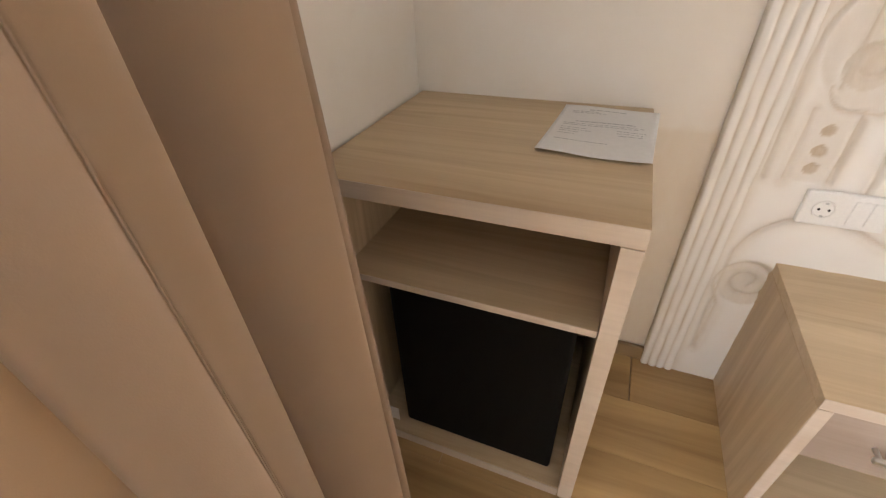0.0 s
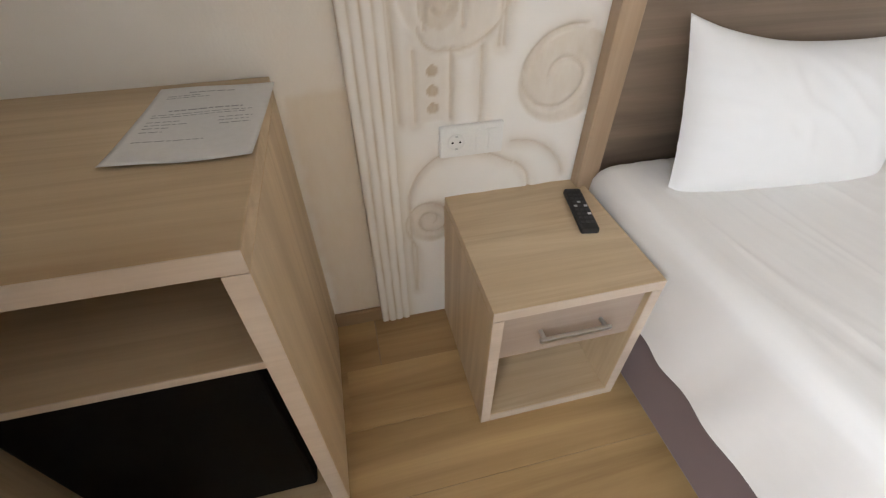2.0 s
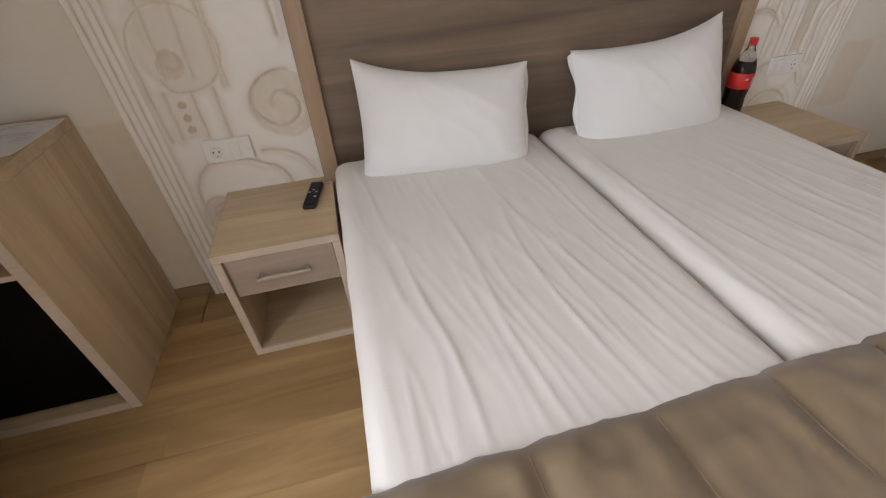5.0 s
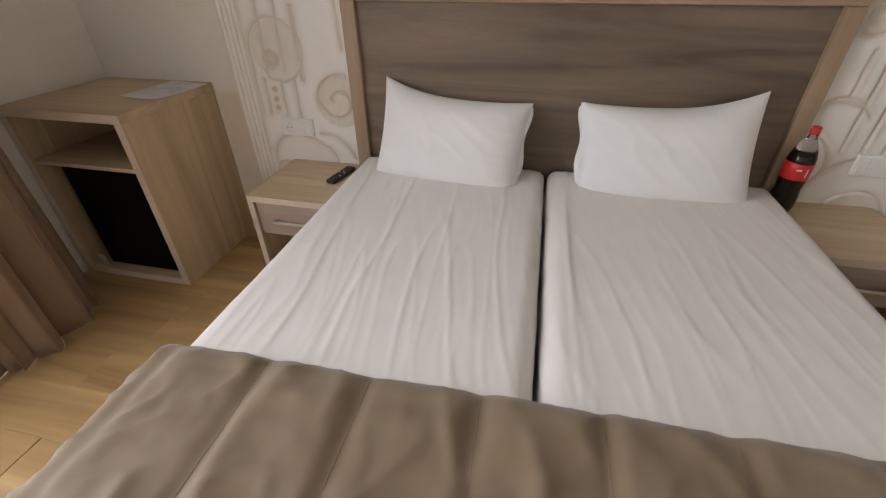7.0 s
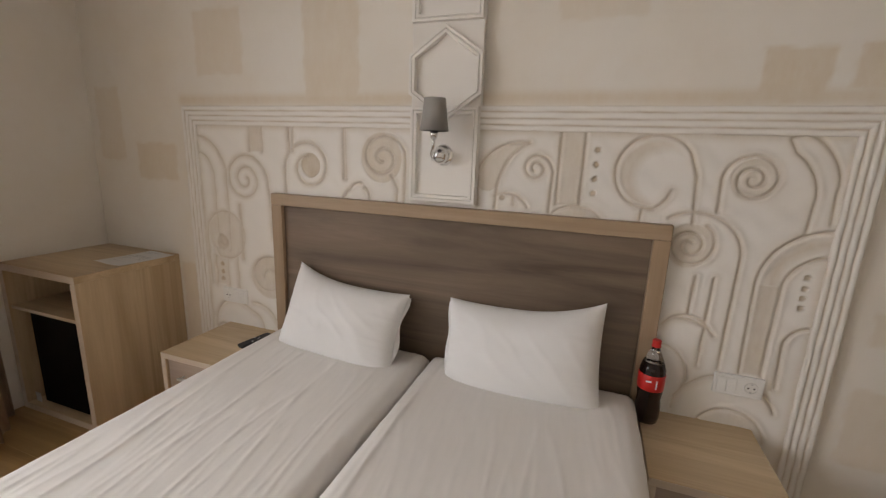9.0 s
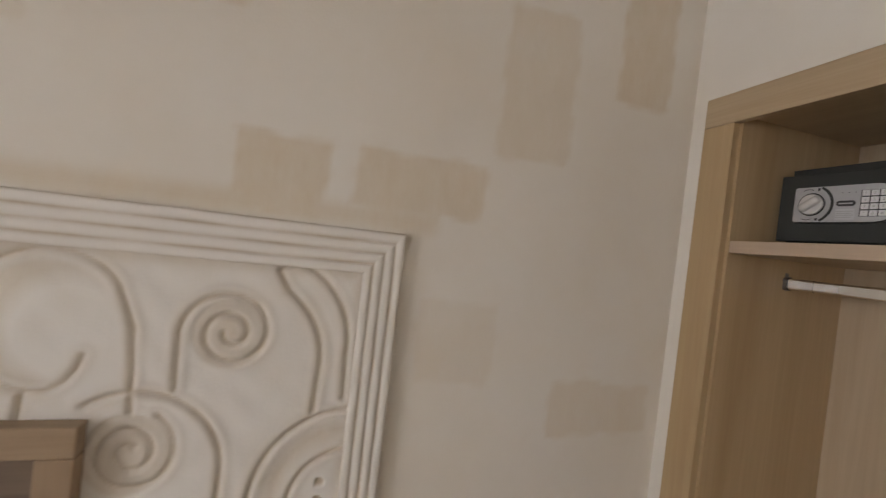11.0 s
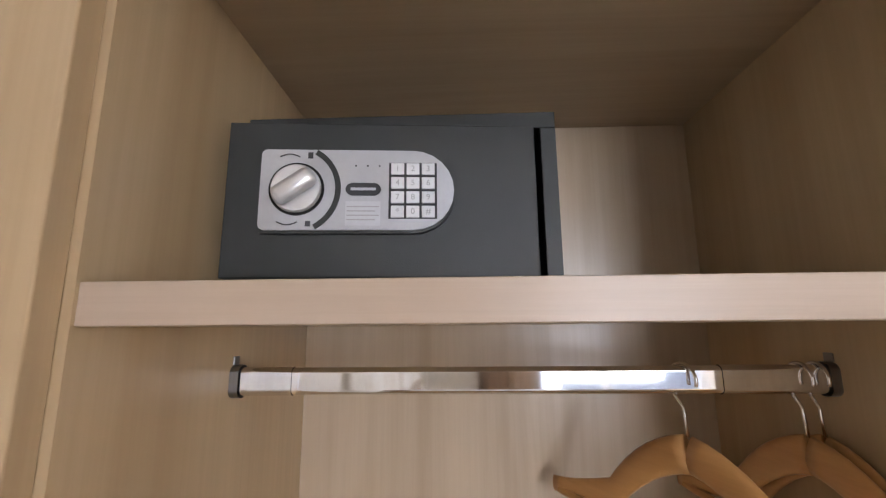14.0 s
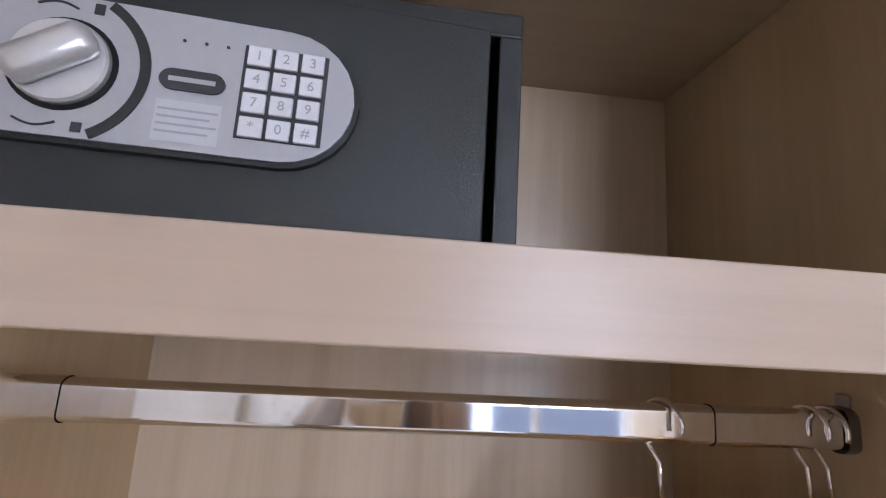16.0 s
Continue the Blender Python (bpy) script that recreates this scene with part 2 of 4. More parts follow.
def outline_plate(points, depth, axis_m=Matrix(), bm=None):
    """A plate with the outline given in (u, v), thick along w; axis_m lays u, v, w into place."""
    bm = bm or bmesh.new()
    a = [bm.verts.new(axis_m @ Vector((u, v, 0))) for u, v in points]
    b = [bm.verts.new(axis_m @ Vector((u, v, depth))) for u, v in points]
    bm.faces.new(a)
    bm.faces.new(b)
    for i in range(len(a)):
        j = (i + 1) % len(a)
        bm.faces.new((a[i], a[j], b[j], b[i]))
    return bm


def grid_mesh(name, P, attr=None):
    """A sheet from an array of points [rows, columns, 3]."""
    h, w = P.shape[:2]
    idx = np.arange(h * w).reshape(h, w)
    faces = np.stack([idx[:-1, :-1], idx[:-1, 1:], idx[1:, 1:], idx[1:, :-1]], -1).reshape(-1, 4)
    me = bpy.data.meshes.new(name)
    me.from_pydata(P.reshape(-1, 3).tolist(), [], faces.tolist())
    if attr is not None:
        a = me.attributes.new("glaze", "FLOAT", "POINT")
        a.data.foreach_set("value", attr.reshape(-1).astype(np.float32))
    return me


def lettering(text, size, m, material, parent, name="digit"):
    cu = bpy.data.curves.new(name, "FONT")
    cu.body, cu.size, cu.extrude, cu.align_x, cu.align_y = text, size, 0.0002, "CENTER", "CENTER"
    tmp = bpy.data.objects.new(name, cu)
    me = bpy.data.meshes.new_from_object(tmp)
    bpy.data.objects.remove(tmp)
    me.transform(m)
    return link_mesh(name, me, material, parent)


# ---- the room's shell ----
X0, X1, Y0, CEIL = -0.362, 4.143, -3.7, 2.72


def plain_wall(name, bm, label, material=None):
    return tagged(part(name, bm, material or wall_m, None), label, "wall", "", "structure")


def soft_box(x, z, x0, x1, z0, z1, e=0.012):
    s = lambda d: np.clip(d / e + 0.5, 0, 1)
    return s(x - x0) * s(x1 - x) * s(z - z0) * s(z1 - z)


# headboard wall, with tan patches brushed over the paint
xs, zs = np.linspace(X0, X1, 380), np.linspace(0, CEIL, 230)
GX, GZ = np.meshgrid(xs, zs)
warp = 0.004 * np.sin(GZ * 31 + 1.3 * np.sin(GX * 17)) + 0.003 * np.sin(GZ * 83 + GX * 21)
warp2 = 0.004 * np.sin(GX * 27 + np.sin(GZ * 19)) + 0.003 * np.sin(GX * 71 + GZ * 33)
glaze = np.zeros_like(GX)
for x0, x1, z0, z1, k in [(2.97, 3.16, 1.66, 1.83, .55), (3.22, 3.53, 1.70, 1.835, .5), (3.25, 3.42, 1.66, 1.75, .4),
                          (3.55, 3.75, 1.87, 2.25, .35), (3.88, 4.05, 2.07, 2.45, .55), (3.78, 3.94, 1.16, 1.31, .33), (3.9, 4.1, 1.17, 1.30, .33),
                          (3.43, 3.65, 0.86, 0.98, .3), (2.75, 2.97, 2.07, 2.22, .4), (1.16, 1.45, 1.67, 2.2, .4),
                          (0.0, 0.3, 1.25, 1.45, .4), (-.3, -.1, 1.35, 1.75, .28), (0.26, 0.40, 0.05, .78, .4), (2.3, 2.6, 1.95, 2.2, .25),
                          (3.4, 3.6, 1.3, 1.5, .2), (0.5, 0.8, 1.8, 2.1, .3), (3.42, 3.6, .4, .7, .3)]:
    glaze = np.maximum(glaze, k * soft_box(GX + warp, GZ + warp2, x0, x1, z0, z1))
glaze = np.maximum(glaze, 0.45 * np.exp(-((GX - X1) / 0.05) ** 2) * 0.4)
glaze = np.maximum(glaze, 0.5 * soft_box(GX, GZ, 0.36, 3.42, 1.655, 1.70, 0.03))
P = np.stack([GX, np.zeros_like(GX), GZ], -1)
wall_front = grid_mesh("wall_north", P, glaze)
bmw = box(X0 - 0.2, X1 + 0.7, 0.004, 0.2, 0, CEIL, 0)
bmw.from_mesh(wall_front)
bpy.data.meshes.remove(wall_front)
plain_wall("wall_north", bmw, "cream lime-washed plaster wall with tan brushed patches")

# window wall with its opening
bm = box(X0 - 0.2, X0, WIN_Y1, 0, 0, CEIL, 0)
box(X0 - 0.2, X0, Y0, WIN_Y0, 0, CEIL, 0, bm)
box(X0 - 0.2, X0, WIN_Y0, WIN_Y1, WIN_Z1, CEIL, 0, bm)
box(X0 - 0.2, X0, WIN_Y0, WIN_Y1, 0, WIN_Z0, 0, bm)
plain_wall("wall_west", bm, "cream lime-washed plaster wall with a balcony window")

# wardrobe wall with a niche
NY0, NY1, NZ1 = -0.925, -0.054, 2.106
bm = box(X1, X1 + 0.56, NY1, 0, 0, CEIL, 0)
box(X1, X1 + 0.56, Y0, NY0, 0, CEIL, 0, bm)
box(X1, X1 + 0.56, NY0, NY1, NZ1, CEIL, 0, bm)
box(X1 + 0.52, X1 + 0.7, NY0, NY1, 0, NZ1, 0, bm)
plain_wall("wall_east", bm, "pale plaster wall built round a wardrobe niche")
plain_wall("wall_south", box(X0 - 0.2, X1 + 0.7, Y0 - 0.2, Y0, 0, CEIL, 0), "plain cream plaster wall")
tagged(part("ceiling", box(X0 - 0.2, X1 + 0.7, Y0 - 0.2, 0.2, CEIL, CEIL + 0.15, 0), ceil_m, None), "plain white painted ceiling", "ceiling", "", "structure")
floor = tagged(part("floor", box(X0 - 0.2, X1 + 0.7, Y0 - 0.2, 0.2, -0.15, -0.008, 0), base_m, None), "warm oak laminate plank floor", "floor", "", "structure")
tagged(part("baseboard", box(X0 + 0.02, X1, -0.016, -0.001, 0, 0.055, 0.004), base_m, None), "brown wooden skirting along the wall", "skirting", "", "structure")
tagged(part("ground", box(-400, 400, -400, 400, -6.3, -6, 0), backdrop_m, None), "hazy pale ground far below the window", "ground", "", "structure")

# window
win = thing("window_1", (X0 - 0.1, (WIN_Y0 + WIN_Y1) / 2, WIN_Z0), "white framed balcony window beside a bunched voile curtain", "window", "", "structure")
ww, wh = (WIN_Y1 - WIN_Y0) / 2, WIN_Z1 - WIN_Z0
for a, b, c, d in ((-ww, -ww + 0.07, 0, wh), (ww - 0.07, ww, 0, wh), (-0.04, 0.04, 0.07, wh - 0.07), (-ww + 0.07, ww - 0.07, 0, 0.07), (-ww + 0.07, ww - 0.07, wh - 0.07, wh)):
    part("window_frame", box(-0.03, 0.03, a, b, c, d, 0.004), frame_w, win)
for a, b in ((-ww + 0.07, -0.04), (0.04, ww - 0.07)):
    pane = part("pane", box(-0.006, 0.006, a, b, 0.07, wh - 0.07, 0), pane_m, win)
    pane.visible_shadow = False


# ---- carved plaster relief behind the bed ----
class Relief:
    """A height field in which grooves and sunk shapes are cut, with glaze left in the hollows."""

    def __init__(self, x0, x1, z0, z1, step):
        self.x, self.z = np.arange(x0, x1 + step / 2, step), np.arange(z0, z1 + step / 2, step)
        self.X, self.Z = np.meshgrid(self.x, self.z)
        self.d = np.full(self.X.shape, 1.0)
        self.sink, self.tint = np.zeros(self.X.shape), np.zeros(self.X.shape)
        self.step = step

    def line(self, pts):
        pts = np.array(pts)
        seg = np.hypot(*np.diff(pts, axis=0).T)
        s = np.concatenate([[0], np.cumsum(seg)])
        n = max(2, int(s[-1] / 0.0025))
        u = np.linspace(0, s[-1], n)
        r = int(0.045 / self.step)
        for px, pz in zip(np.interp(u, s, pts[:, 0]), np.interp(u, s, pts[:, 1])):
            i, j = int((pz - self.z[0]) / self.step), int((px - self.x[0]) / self.step)
            i0, i1, j0, j1 = max(i - r, 0), min(i + r + 1, len(self.z)), max(j - r, 0), min(j + r + 1, len(self.x))
            if i0 < i1 and j0 < j1:
                q = (slice(i0, i1), slice(j0, j1))
                self.d[q] = np.minimum(self.d[q], np.hypot(self.X[q] - px, self.Z[q] - pz))

    def fill(self, mask, sink=0.004, tint=0.4):
        self.sink, self.tint = np.maximum(self.sink, mask * sink), np.maximum(self.tint, mask * tint)

    def disc(self, cx, cz, rx, rz, sink=0.004, tint=0.4):
        q = 1 - np.hypot((self.X - cx) / rx, (self.Z - cz) / rz)
        self.fill(np.clip(q * 18, 0, 1), sink, tint * 1.0)

    def bar(self, x0, x1, z0, z1, tint=0.4):
        self.fill(soft_box(self.X, self.Z, x0, x1, z0, z1, 0.006), 0.004, tint)
        self.line([(x0, z0), (x0, z1)])
        self.line([(x1, z0), (x1, z1)])


def spiral(cx, cz, r0, r1, a0, turns, squash=1.0):
    """From radius r0 at angle a0 (degrees) winding in to r1; turns below 0 go clockwise."""
    n = int(60 * abs(turns)) + 8
    out = []
    for i in range(n + 1):
        f = i / n
        r = r0 + (r1 - r0) * f ** 0.8
        a = radians(a0 + 360 * turns * f)
        out.append((cx + r * math.cos(a), cz + r * squash * math.sin(a)))
    return out


def arc(cx, cz, r, a0, a1, squash=1.0):
    return [(cx + r * math.cos(radians(a0 + (a1 - a0) * i / 30)), cz + r * squash * math.sin(radians(a0 + (a1 - a0) * i / 30))) for i in range(31)]


RX0, RX1, RZ1 = 0.485, 3.29, 1.566
rel = Relief(RX0, RX1, 0.0, RZ1, 0.0045)
# bed's window side
rel.line([(0.955, 1.0), (0.945, 1.2)] + spiral(0.79, 1.295, 0.145, 0.02, 0, 2.1))
for r in (0.13, 0.215):
    rel.line(arc(0.45, 1.3, r, 80, 10) + [(0.45 + r, 1.15), (0.44 + r, 0.9)])
rel.bar(0.83, 0.912, 1.44, 1.56, 0.45)
rel.bar(1.075, 1.10, 1.45, 1.56, 0.25)
rel.line([(1.385, 1.56), (1.39, 1.33)])
rel.line([(1.395, 1.56), (1.40, 1.33)])
rel.line([(1.05, 1.235), (1.05, 1.36)] + spiral(1.19, 1.375, 0.14, 0.055, 180, -1.25))
rel.disc(1.20, 1.385, 0.055, 0.06, 0.006, 0.65)
rel.line([(1.38, 1.235), (1.41, 1.28)] + arc(1.475, 1.25, 0.065, 150, 85))
rel.line(arc(1.475, 1.25, 0.05, 60, -10))
rel.disc(1.585, 1.435, 0.105, 0.115, 0.004, 0.5)
rel.line([(1.70, 1.235), (1.705, 1.4)] + spiral(1.59, 1.435, 0.118, 0.018, 15, 1.7))
rel.line([(1.635, 1.36), (1.67, 1.30), (1.665, 1.235)])
rel.disc(0.635, 0.985, 0.125, 0.13, 0.004, 0.34)
rel.line([(0.505, 0.70), (0.50, 0.95)] + arc(0.632, 0.985, 0.130, 175, -100) + arc(0.607, 0.905, 0.05, -95, -180))
rel.line(spiral(0.603, 0.945, 0.046, 0.018, 215, -1.0))
rel.disc(0.603, 0.945, 0.044, 0.048, 0.006, 0.55)
rel.bar(0.545, 0.63, 0.70, 0.86, 0.25)
rel.bar(0.74, 0.75, 0.86, 1.16, 0.3)
rel.line([(0.705, 0.69), (0.70, 0.86)])
for z in (0.815, 0.77, 0.73):
    rel.disc(0.587, z, 0.014, 0.014, 0.009, 0.8)
rel.disc(0.915, 0.775, 0.125, 0.118, 0.005, 0.45)
rel.line(spiral(0.905, 0.775, 0.128, 0.03, 70, 1.3, 0.95))
rel.line([(0.52, 0.12), (0.515, 0.46)] + arc(0.66, 0.46, 0.145, 180, 65, 1.05) + [(0.80, 0.56)])
rel.line(arc(0.80, 0.45, 0.17, 92, 20))
rel.line(arc(0.76, 0.47, 0.10, 60, 5))
rel.disc(0.575, 0.395, 0.07, 0.075, 0.004, 0.4)
rel.line([(0.525, 0.12), (0.53, 0.3)] + spiral(0.575, 0.395, 0.075, 0.015, 200, -1.7))
# above the headboard, past the lamp


def bend(p, c, q, n=24):
    """A curve from p to q drawn towards c."""
    out = []
    for i in range(n + 1):
        f = i / n
        out.append(tuple((1 - f) ** 2 * p[k] + 2 * f * (1 - f) * c[k] + f * f * q[k] for k in (0, 1)))
    return out


outer = bend((2.04, 1.40), (2.09, 1.525), (2.250, 1.52))
inner_edge = bend((2.127, 1.34), (2.155, 1.475), (2.250, 1.52))
rel.line([(2.045, 1.25)] + outer)
rel.line([(2.122, 1.25)] + inner_edge)
for (u0, v0), (u1, v1) in zip(outer, inner_edge):
    rad = max(0.006, math.hypot(u1 - u0, v1 - v0) * 0.5)
    rel.disc((u0 + u1) / 2, (v0 + v1) / 2, rad, rad, 0.004, 0.4)
rel.line([(2.345, 1.25), (2.352, 1.41)] + spiral(2.283, 1.42, 0.062, 0.012, 10, 1.6))
rel.line(arc(2.17, 1.215, 0.10, 120, 30))
rel.line([(2.20, 1.27), (2.20, 1.31)])
rel.disc(2.15, 1.295, 0.011, 0.011, 0.008, 0.7)
rel.bar(2.37, 2.462, 1.285, RZ1, 0.42)
rel.disc(2.45, 1.185, 0.115, 0.095, 0.003, 0.4)
rel.line(arc(2.45, 1.185, 0.115, 150, 30, 0.83))
for z in (1.50, 1.445, 1.39, 1.335):
    rel.disc(2.507, z, 0.011, 0.011, 0.009, 0.85)
q = np.clip((0.128 - np.hypot(rel.X - 2.715, rel.Z - 1.42)) * 60, 0, 1)
hole = np.clip((np.hypot(rel.X - 2.752, rel.Z - 1.408) - 0.085) * 28, 0, 1)
rel.fill(q * hole, 0.004, 0.42)
rel.line([(2.778, 1.362), (2.770, 1.335), (2.750, 1.308)] + arc(2.715, 1.425, 0.135, -85, -325)  + [(2.855, 1.42), (2.865, 1.25)])
rel.line([(2.69, 1.295), (2.685, 1.24)])
rel.line([(2.937, 1.295), (2.935, 1.40)] + spiral(3.03, 1.415, 0.096, 0.014, 180, -2.0))
rel.disc(3.03, 1.415, 0.075, 0.075, 0.003, 0.35)
rel.line([(3.112, 1.555)] + arc(3.08, 1.40, 0.19, 70, -5) + [(3.272, 1.28)])
rel.line([(3.112, 1.555)] + arc(3.03, 1.36, 0.185, 55, -5) + [(3.21, 1.25)])
# beside the headboard, wardrobe side
rel.disc(2.866, 1.165, 0.082, 0.085, 0.004, 0.4)
rel.line([(3.03, 0.70), (3.036, 1.12)] + arc(2.876, 1.13, 0.16, 0, 125))
rel.line(spiral(2.868, 1.165, 0.09, 0.014, 60, -2.0) )
K = np.hypot((rel.X - 3.30) / 0.20, (rel.Z - 1.05) / 0.205)
rel.fill(np.clip(1 - np.abs(K - 0.8) / 0.2, 0, 1) * (rel.Z > 1.05) * (rel.X < 3.29), 0.004, 0.5)
rel.fill(soft_box(rel.X, rel.Z, 3.105, 3.17, 0.70, 1.05), 0.004, 0.45)
rel.line(arc(3.30, 1.05, 0.205, 95, 180) + [(3.10, 0.70)])
rel.line(arc(3.30, 1.04, 0.125, 95, 180) + [(3.17, 0.70)])
for z in (1.09, 1.05, 1.015, 0.98):
    rel.disc(3.24, z, 0.010, 0.010, 0.009, 0.8)
rel.line(arc(3.29, 0.83, 0.075, 95, 180) + [(3.22, 0.66)])
rel.line(arc(2.90, 0.80, 0.095, 150, 35) )
rel.line(arc(2.88, 0.78, 0.135, 100, 30, 0.75))
rel.line([(2.90, 0.90), (2.905, 1.05)])
rel.line([(2.96, 0.70), (2.965, 1.05)])
rel.line([(2.80, 0.78)] + arc(2.80, 0.64, 0.13, 90, -40))
rel.line(arc(3.07, 0.50, 0.175, 180, 20))
rel.line(arc(3.10, 0.42, 0.12, 180, 0))
rel.disc(3.10, 0.42, 0.12, 0.12, 0.003, 0.3)
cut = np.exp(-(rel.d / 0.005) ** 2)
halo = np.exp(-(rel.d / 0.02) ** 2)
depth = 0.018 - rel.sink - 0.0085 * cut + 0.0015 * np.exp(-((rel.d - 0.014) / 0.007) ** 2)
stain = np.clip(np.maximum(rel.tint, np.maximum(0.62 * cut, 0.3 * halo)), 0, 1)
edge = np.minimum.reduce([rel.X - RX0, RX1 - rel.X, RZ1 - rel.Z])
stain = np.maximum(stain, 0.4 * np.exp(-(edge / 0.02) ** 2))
wob = 0.0012 * np.sin(rel.X * 43 + 2 * np.sin(rel.Z * 29)) + 0.001 * np.sin(rel.Z * 61 + 2 * np.sin(rel.X * 37))
relief = thing("relief_panel", (1.885, -0.002, 0), "carved white plaster relief with tan glazed scrolls and dots", "wall relief", "", "structure")
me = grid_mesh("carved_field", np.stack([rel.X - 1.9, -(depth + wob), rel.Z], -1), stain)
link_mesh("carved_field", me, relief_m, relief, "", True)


def ridged(name, length_axis, a, b, c0, c1, parent, n=4, cut_a=0.0, cut_b=0.0):
    """A ridged border moulding between a and b along an axis, its ridges set between c0 and c1."""
    m = 120
    prof, gl = [], []
    for i in range(n * 8 + 1):
        f = i / (n * 8)
        k = (f * n) % 1.0
        h = 0.021 + 0.006 * math.sin(math.pi * k) ** 0.6 if 0 < f < 1 else 0.0
        prof.append((c0 + (c1 - c0) * f, h))
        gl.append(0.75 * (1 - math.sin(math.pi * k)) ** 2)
    run = np.linspace(0, 1, m)
    U, C = np.meshgrid(run, np.array([p[0] for p in prof]))
    F = (C - c0) / (c1 - c0)
    T = (a + cut_a * F) * (1 - U) + (b - cut_b * F) * U
    Hh = np.repeat(np.array([p[1] for p in prof])[:, None], m, 1) + 0.0012 * np.sin(T * 53 + C * 90)
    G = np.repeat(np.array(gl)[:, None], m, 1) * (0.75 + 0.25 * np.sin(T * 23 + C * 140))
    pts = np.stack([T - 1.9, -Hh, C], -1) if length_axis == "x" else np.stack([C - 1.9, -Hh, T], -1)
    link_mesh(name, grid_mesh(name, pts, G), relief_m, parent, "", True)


relief.scale = (0.99, 1, 0.992)
ridged("side_moulding", "z", 0.0, 1.662, 0.395, 0.492, relief, 4, 0, 0.1)
ridged("side_moulding", "z", 0.0, 1.662, 3.375, 3.283, relief, 4, 0, 0.1)
ridged("top_moulding", "x", 0.395, 1.735, 1.662, 1.562, relief, 4, 0.097, 0)
ridged("top_moulding", "x", 2.035, 3.375, 1.662, 1.562, relief, 4, 0, 0.092)

# tall plaster plaque that carries the lamp
plaque = thing("plaster_plaque", (1.873, -0.004, 1.243), "white plaster plaque with a hexagon frame above the headboard", "wall relief", "", "structure")
part("back_slab", box(-0.152, 0.152, -0.028, 0.002, 0, 1.12, 0.004), relief_m, plaque)


def strip_loop(points, width, h0, h1, parent, name="moulding"):
    bm = bmesh.new()
    c = Vector((sum(p[0] for p in points) / len(points), sum(p[1] for p in points) / len(points)))
    inner = []
    n = len(points)
    for i in range(n):
        p, q, r = (Vector(points[(i + k) % n]) for k in (-1, 0, 1))
        e1, e2 = (q - p).normalized(), (r - q).normalized()
        n1, n2 = Vector((-e1.y, e1.x)), Vector((-e2.y, e2.x))
        if n1.dot(c - q) < 0:
            n1, n2 = -n1, -n2
        b = (n1 + n2).normalized()
        inner.append(q + b * width / max(0.3, b.dot(n1)))
    rings = []
    for f, h in ((0, h0), (0.08, h1), (0.4, h1), (0.5, h1 - 0.006), (0.6, h1), (0.92, h1), (1, h0)):
        rings.append([bm.verts.new((q[0] + (w[0] - q[0]) * f, -h, q[1] + (w[1] - q[1]) * f)) for q, w in zip([Vector(p) for p in points], inner)])
    for a, b in zip(rings, rings[1:]):
        for i in range(n):
            bm.faces.new((a[i], a[(i + 1) % n], b[(i + 1) % n], b[i]))
    return part(name, bm, relief_m, parent)


strip_loop([(-0.150, 0.004), (0.150, 0.004), (0.150, 0.40), (-0.150, 0.40)], 0.032, 0.026, 0.046, plaque)
strip_loop([(-0.158, 0.445), (0, 0.335), (0.158, 0.445), (0.158, 0.60), (0, 0.71), (-0.158, 0.60)], 0.030, 0.026, 0.052, plaque)
strip_loop([(-0.150, 0.72), (0.150, 0.72), (0.150, 1.11), (-0.150, 1.11)], 0.032, 0.026, 0.046, plaque)


# ---- bed ----
def drape(name, x0, x1, y0, y1, ztop, low, rad, rough_fn, parent, material, nx=110, ny=130, label="", front=True):
    """Cloth laid over a block: flat on top, rounded over the edges, hanging to the height low."""
    cx, cy, hx, hy = (x0 + x1) / 2, (y0 + y1) / 2, (x1 - x0) / 2, (y1 - y0) / 2
    drop = ztop - low

    def over(s, half):
        a = abs(s)
        sg = 1 if s >= 0 else -1
        flat, bend = half - rad, rad * math.pi / 2
        if a <= flat:
            return s, 0.0
        if a <= flat + bend:
            t = (a - flat) / rad
            return sg * (flat + rad * math.sin(t)), rad * (1 - math.cos(t))
        return sg * half, rad + a - flat - bend

    lx, ly = hx - rad + rad * math.pi / 2 + drop - rad, hy - rad + rad * math.pi / 2 + drop - rad
    P = np.zeros((ny, nx, 3))
    for j, v in enumerate(np.linspace(-ly, ly, ny)):
        y, dy = over(v, hy)
        for i, u in enumerate(np.linspace(-lx, lx, nx)):
            x, dx = over(u, hx)
            d = min(math.hypot(dx, dy), drop)
            w = rough_fn(u + cx, v + cy)
            hang = min(1.0, d / max(drop, 0.01))
            out = hang * 0.005 * math.sin((v if dx > dy else u) * 26 + 2 * math.sin(v * 7 + u * 5))
            sx = (1 if u > 0 else -1) * (dx > 0.02)
            sy = (1 if v > 0 else -1) * (dy > 0.02)
            P[j, i] = (x + cx + sx * (w * 0.6 + out), y + cy + sy * (w * 0.6 + out), ztop - d + w * (1 - hang))
    P = np.array(P) - np.array(parent.location)
    me = grid_mesh(name, P)
    return link_mesh(name, me, material, parent, label, True)


def ridge(x, y, f, s, seed):
    """Long soft creases, 0 to 1."""
    n = noise.noise(Vector((x * f, y * s, seed)))
    return max(0.0, 1 - abs(n) * 3.2) ** 2


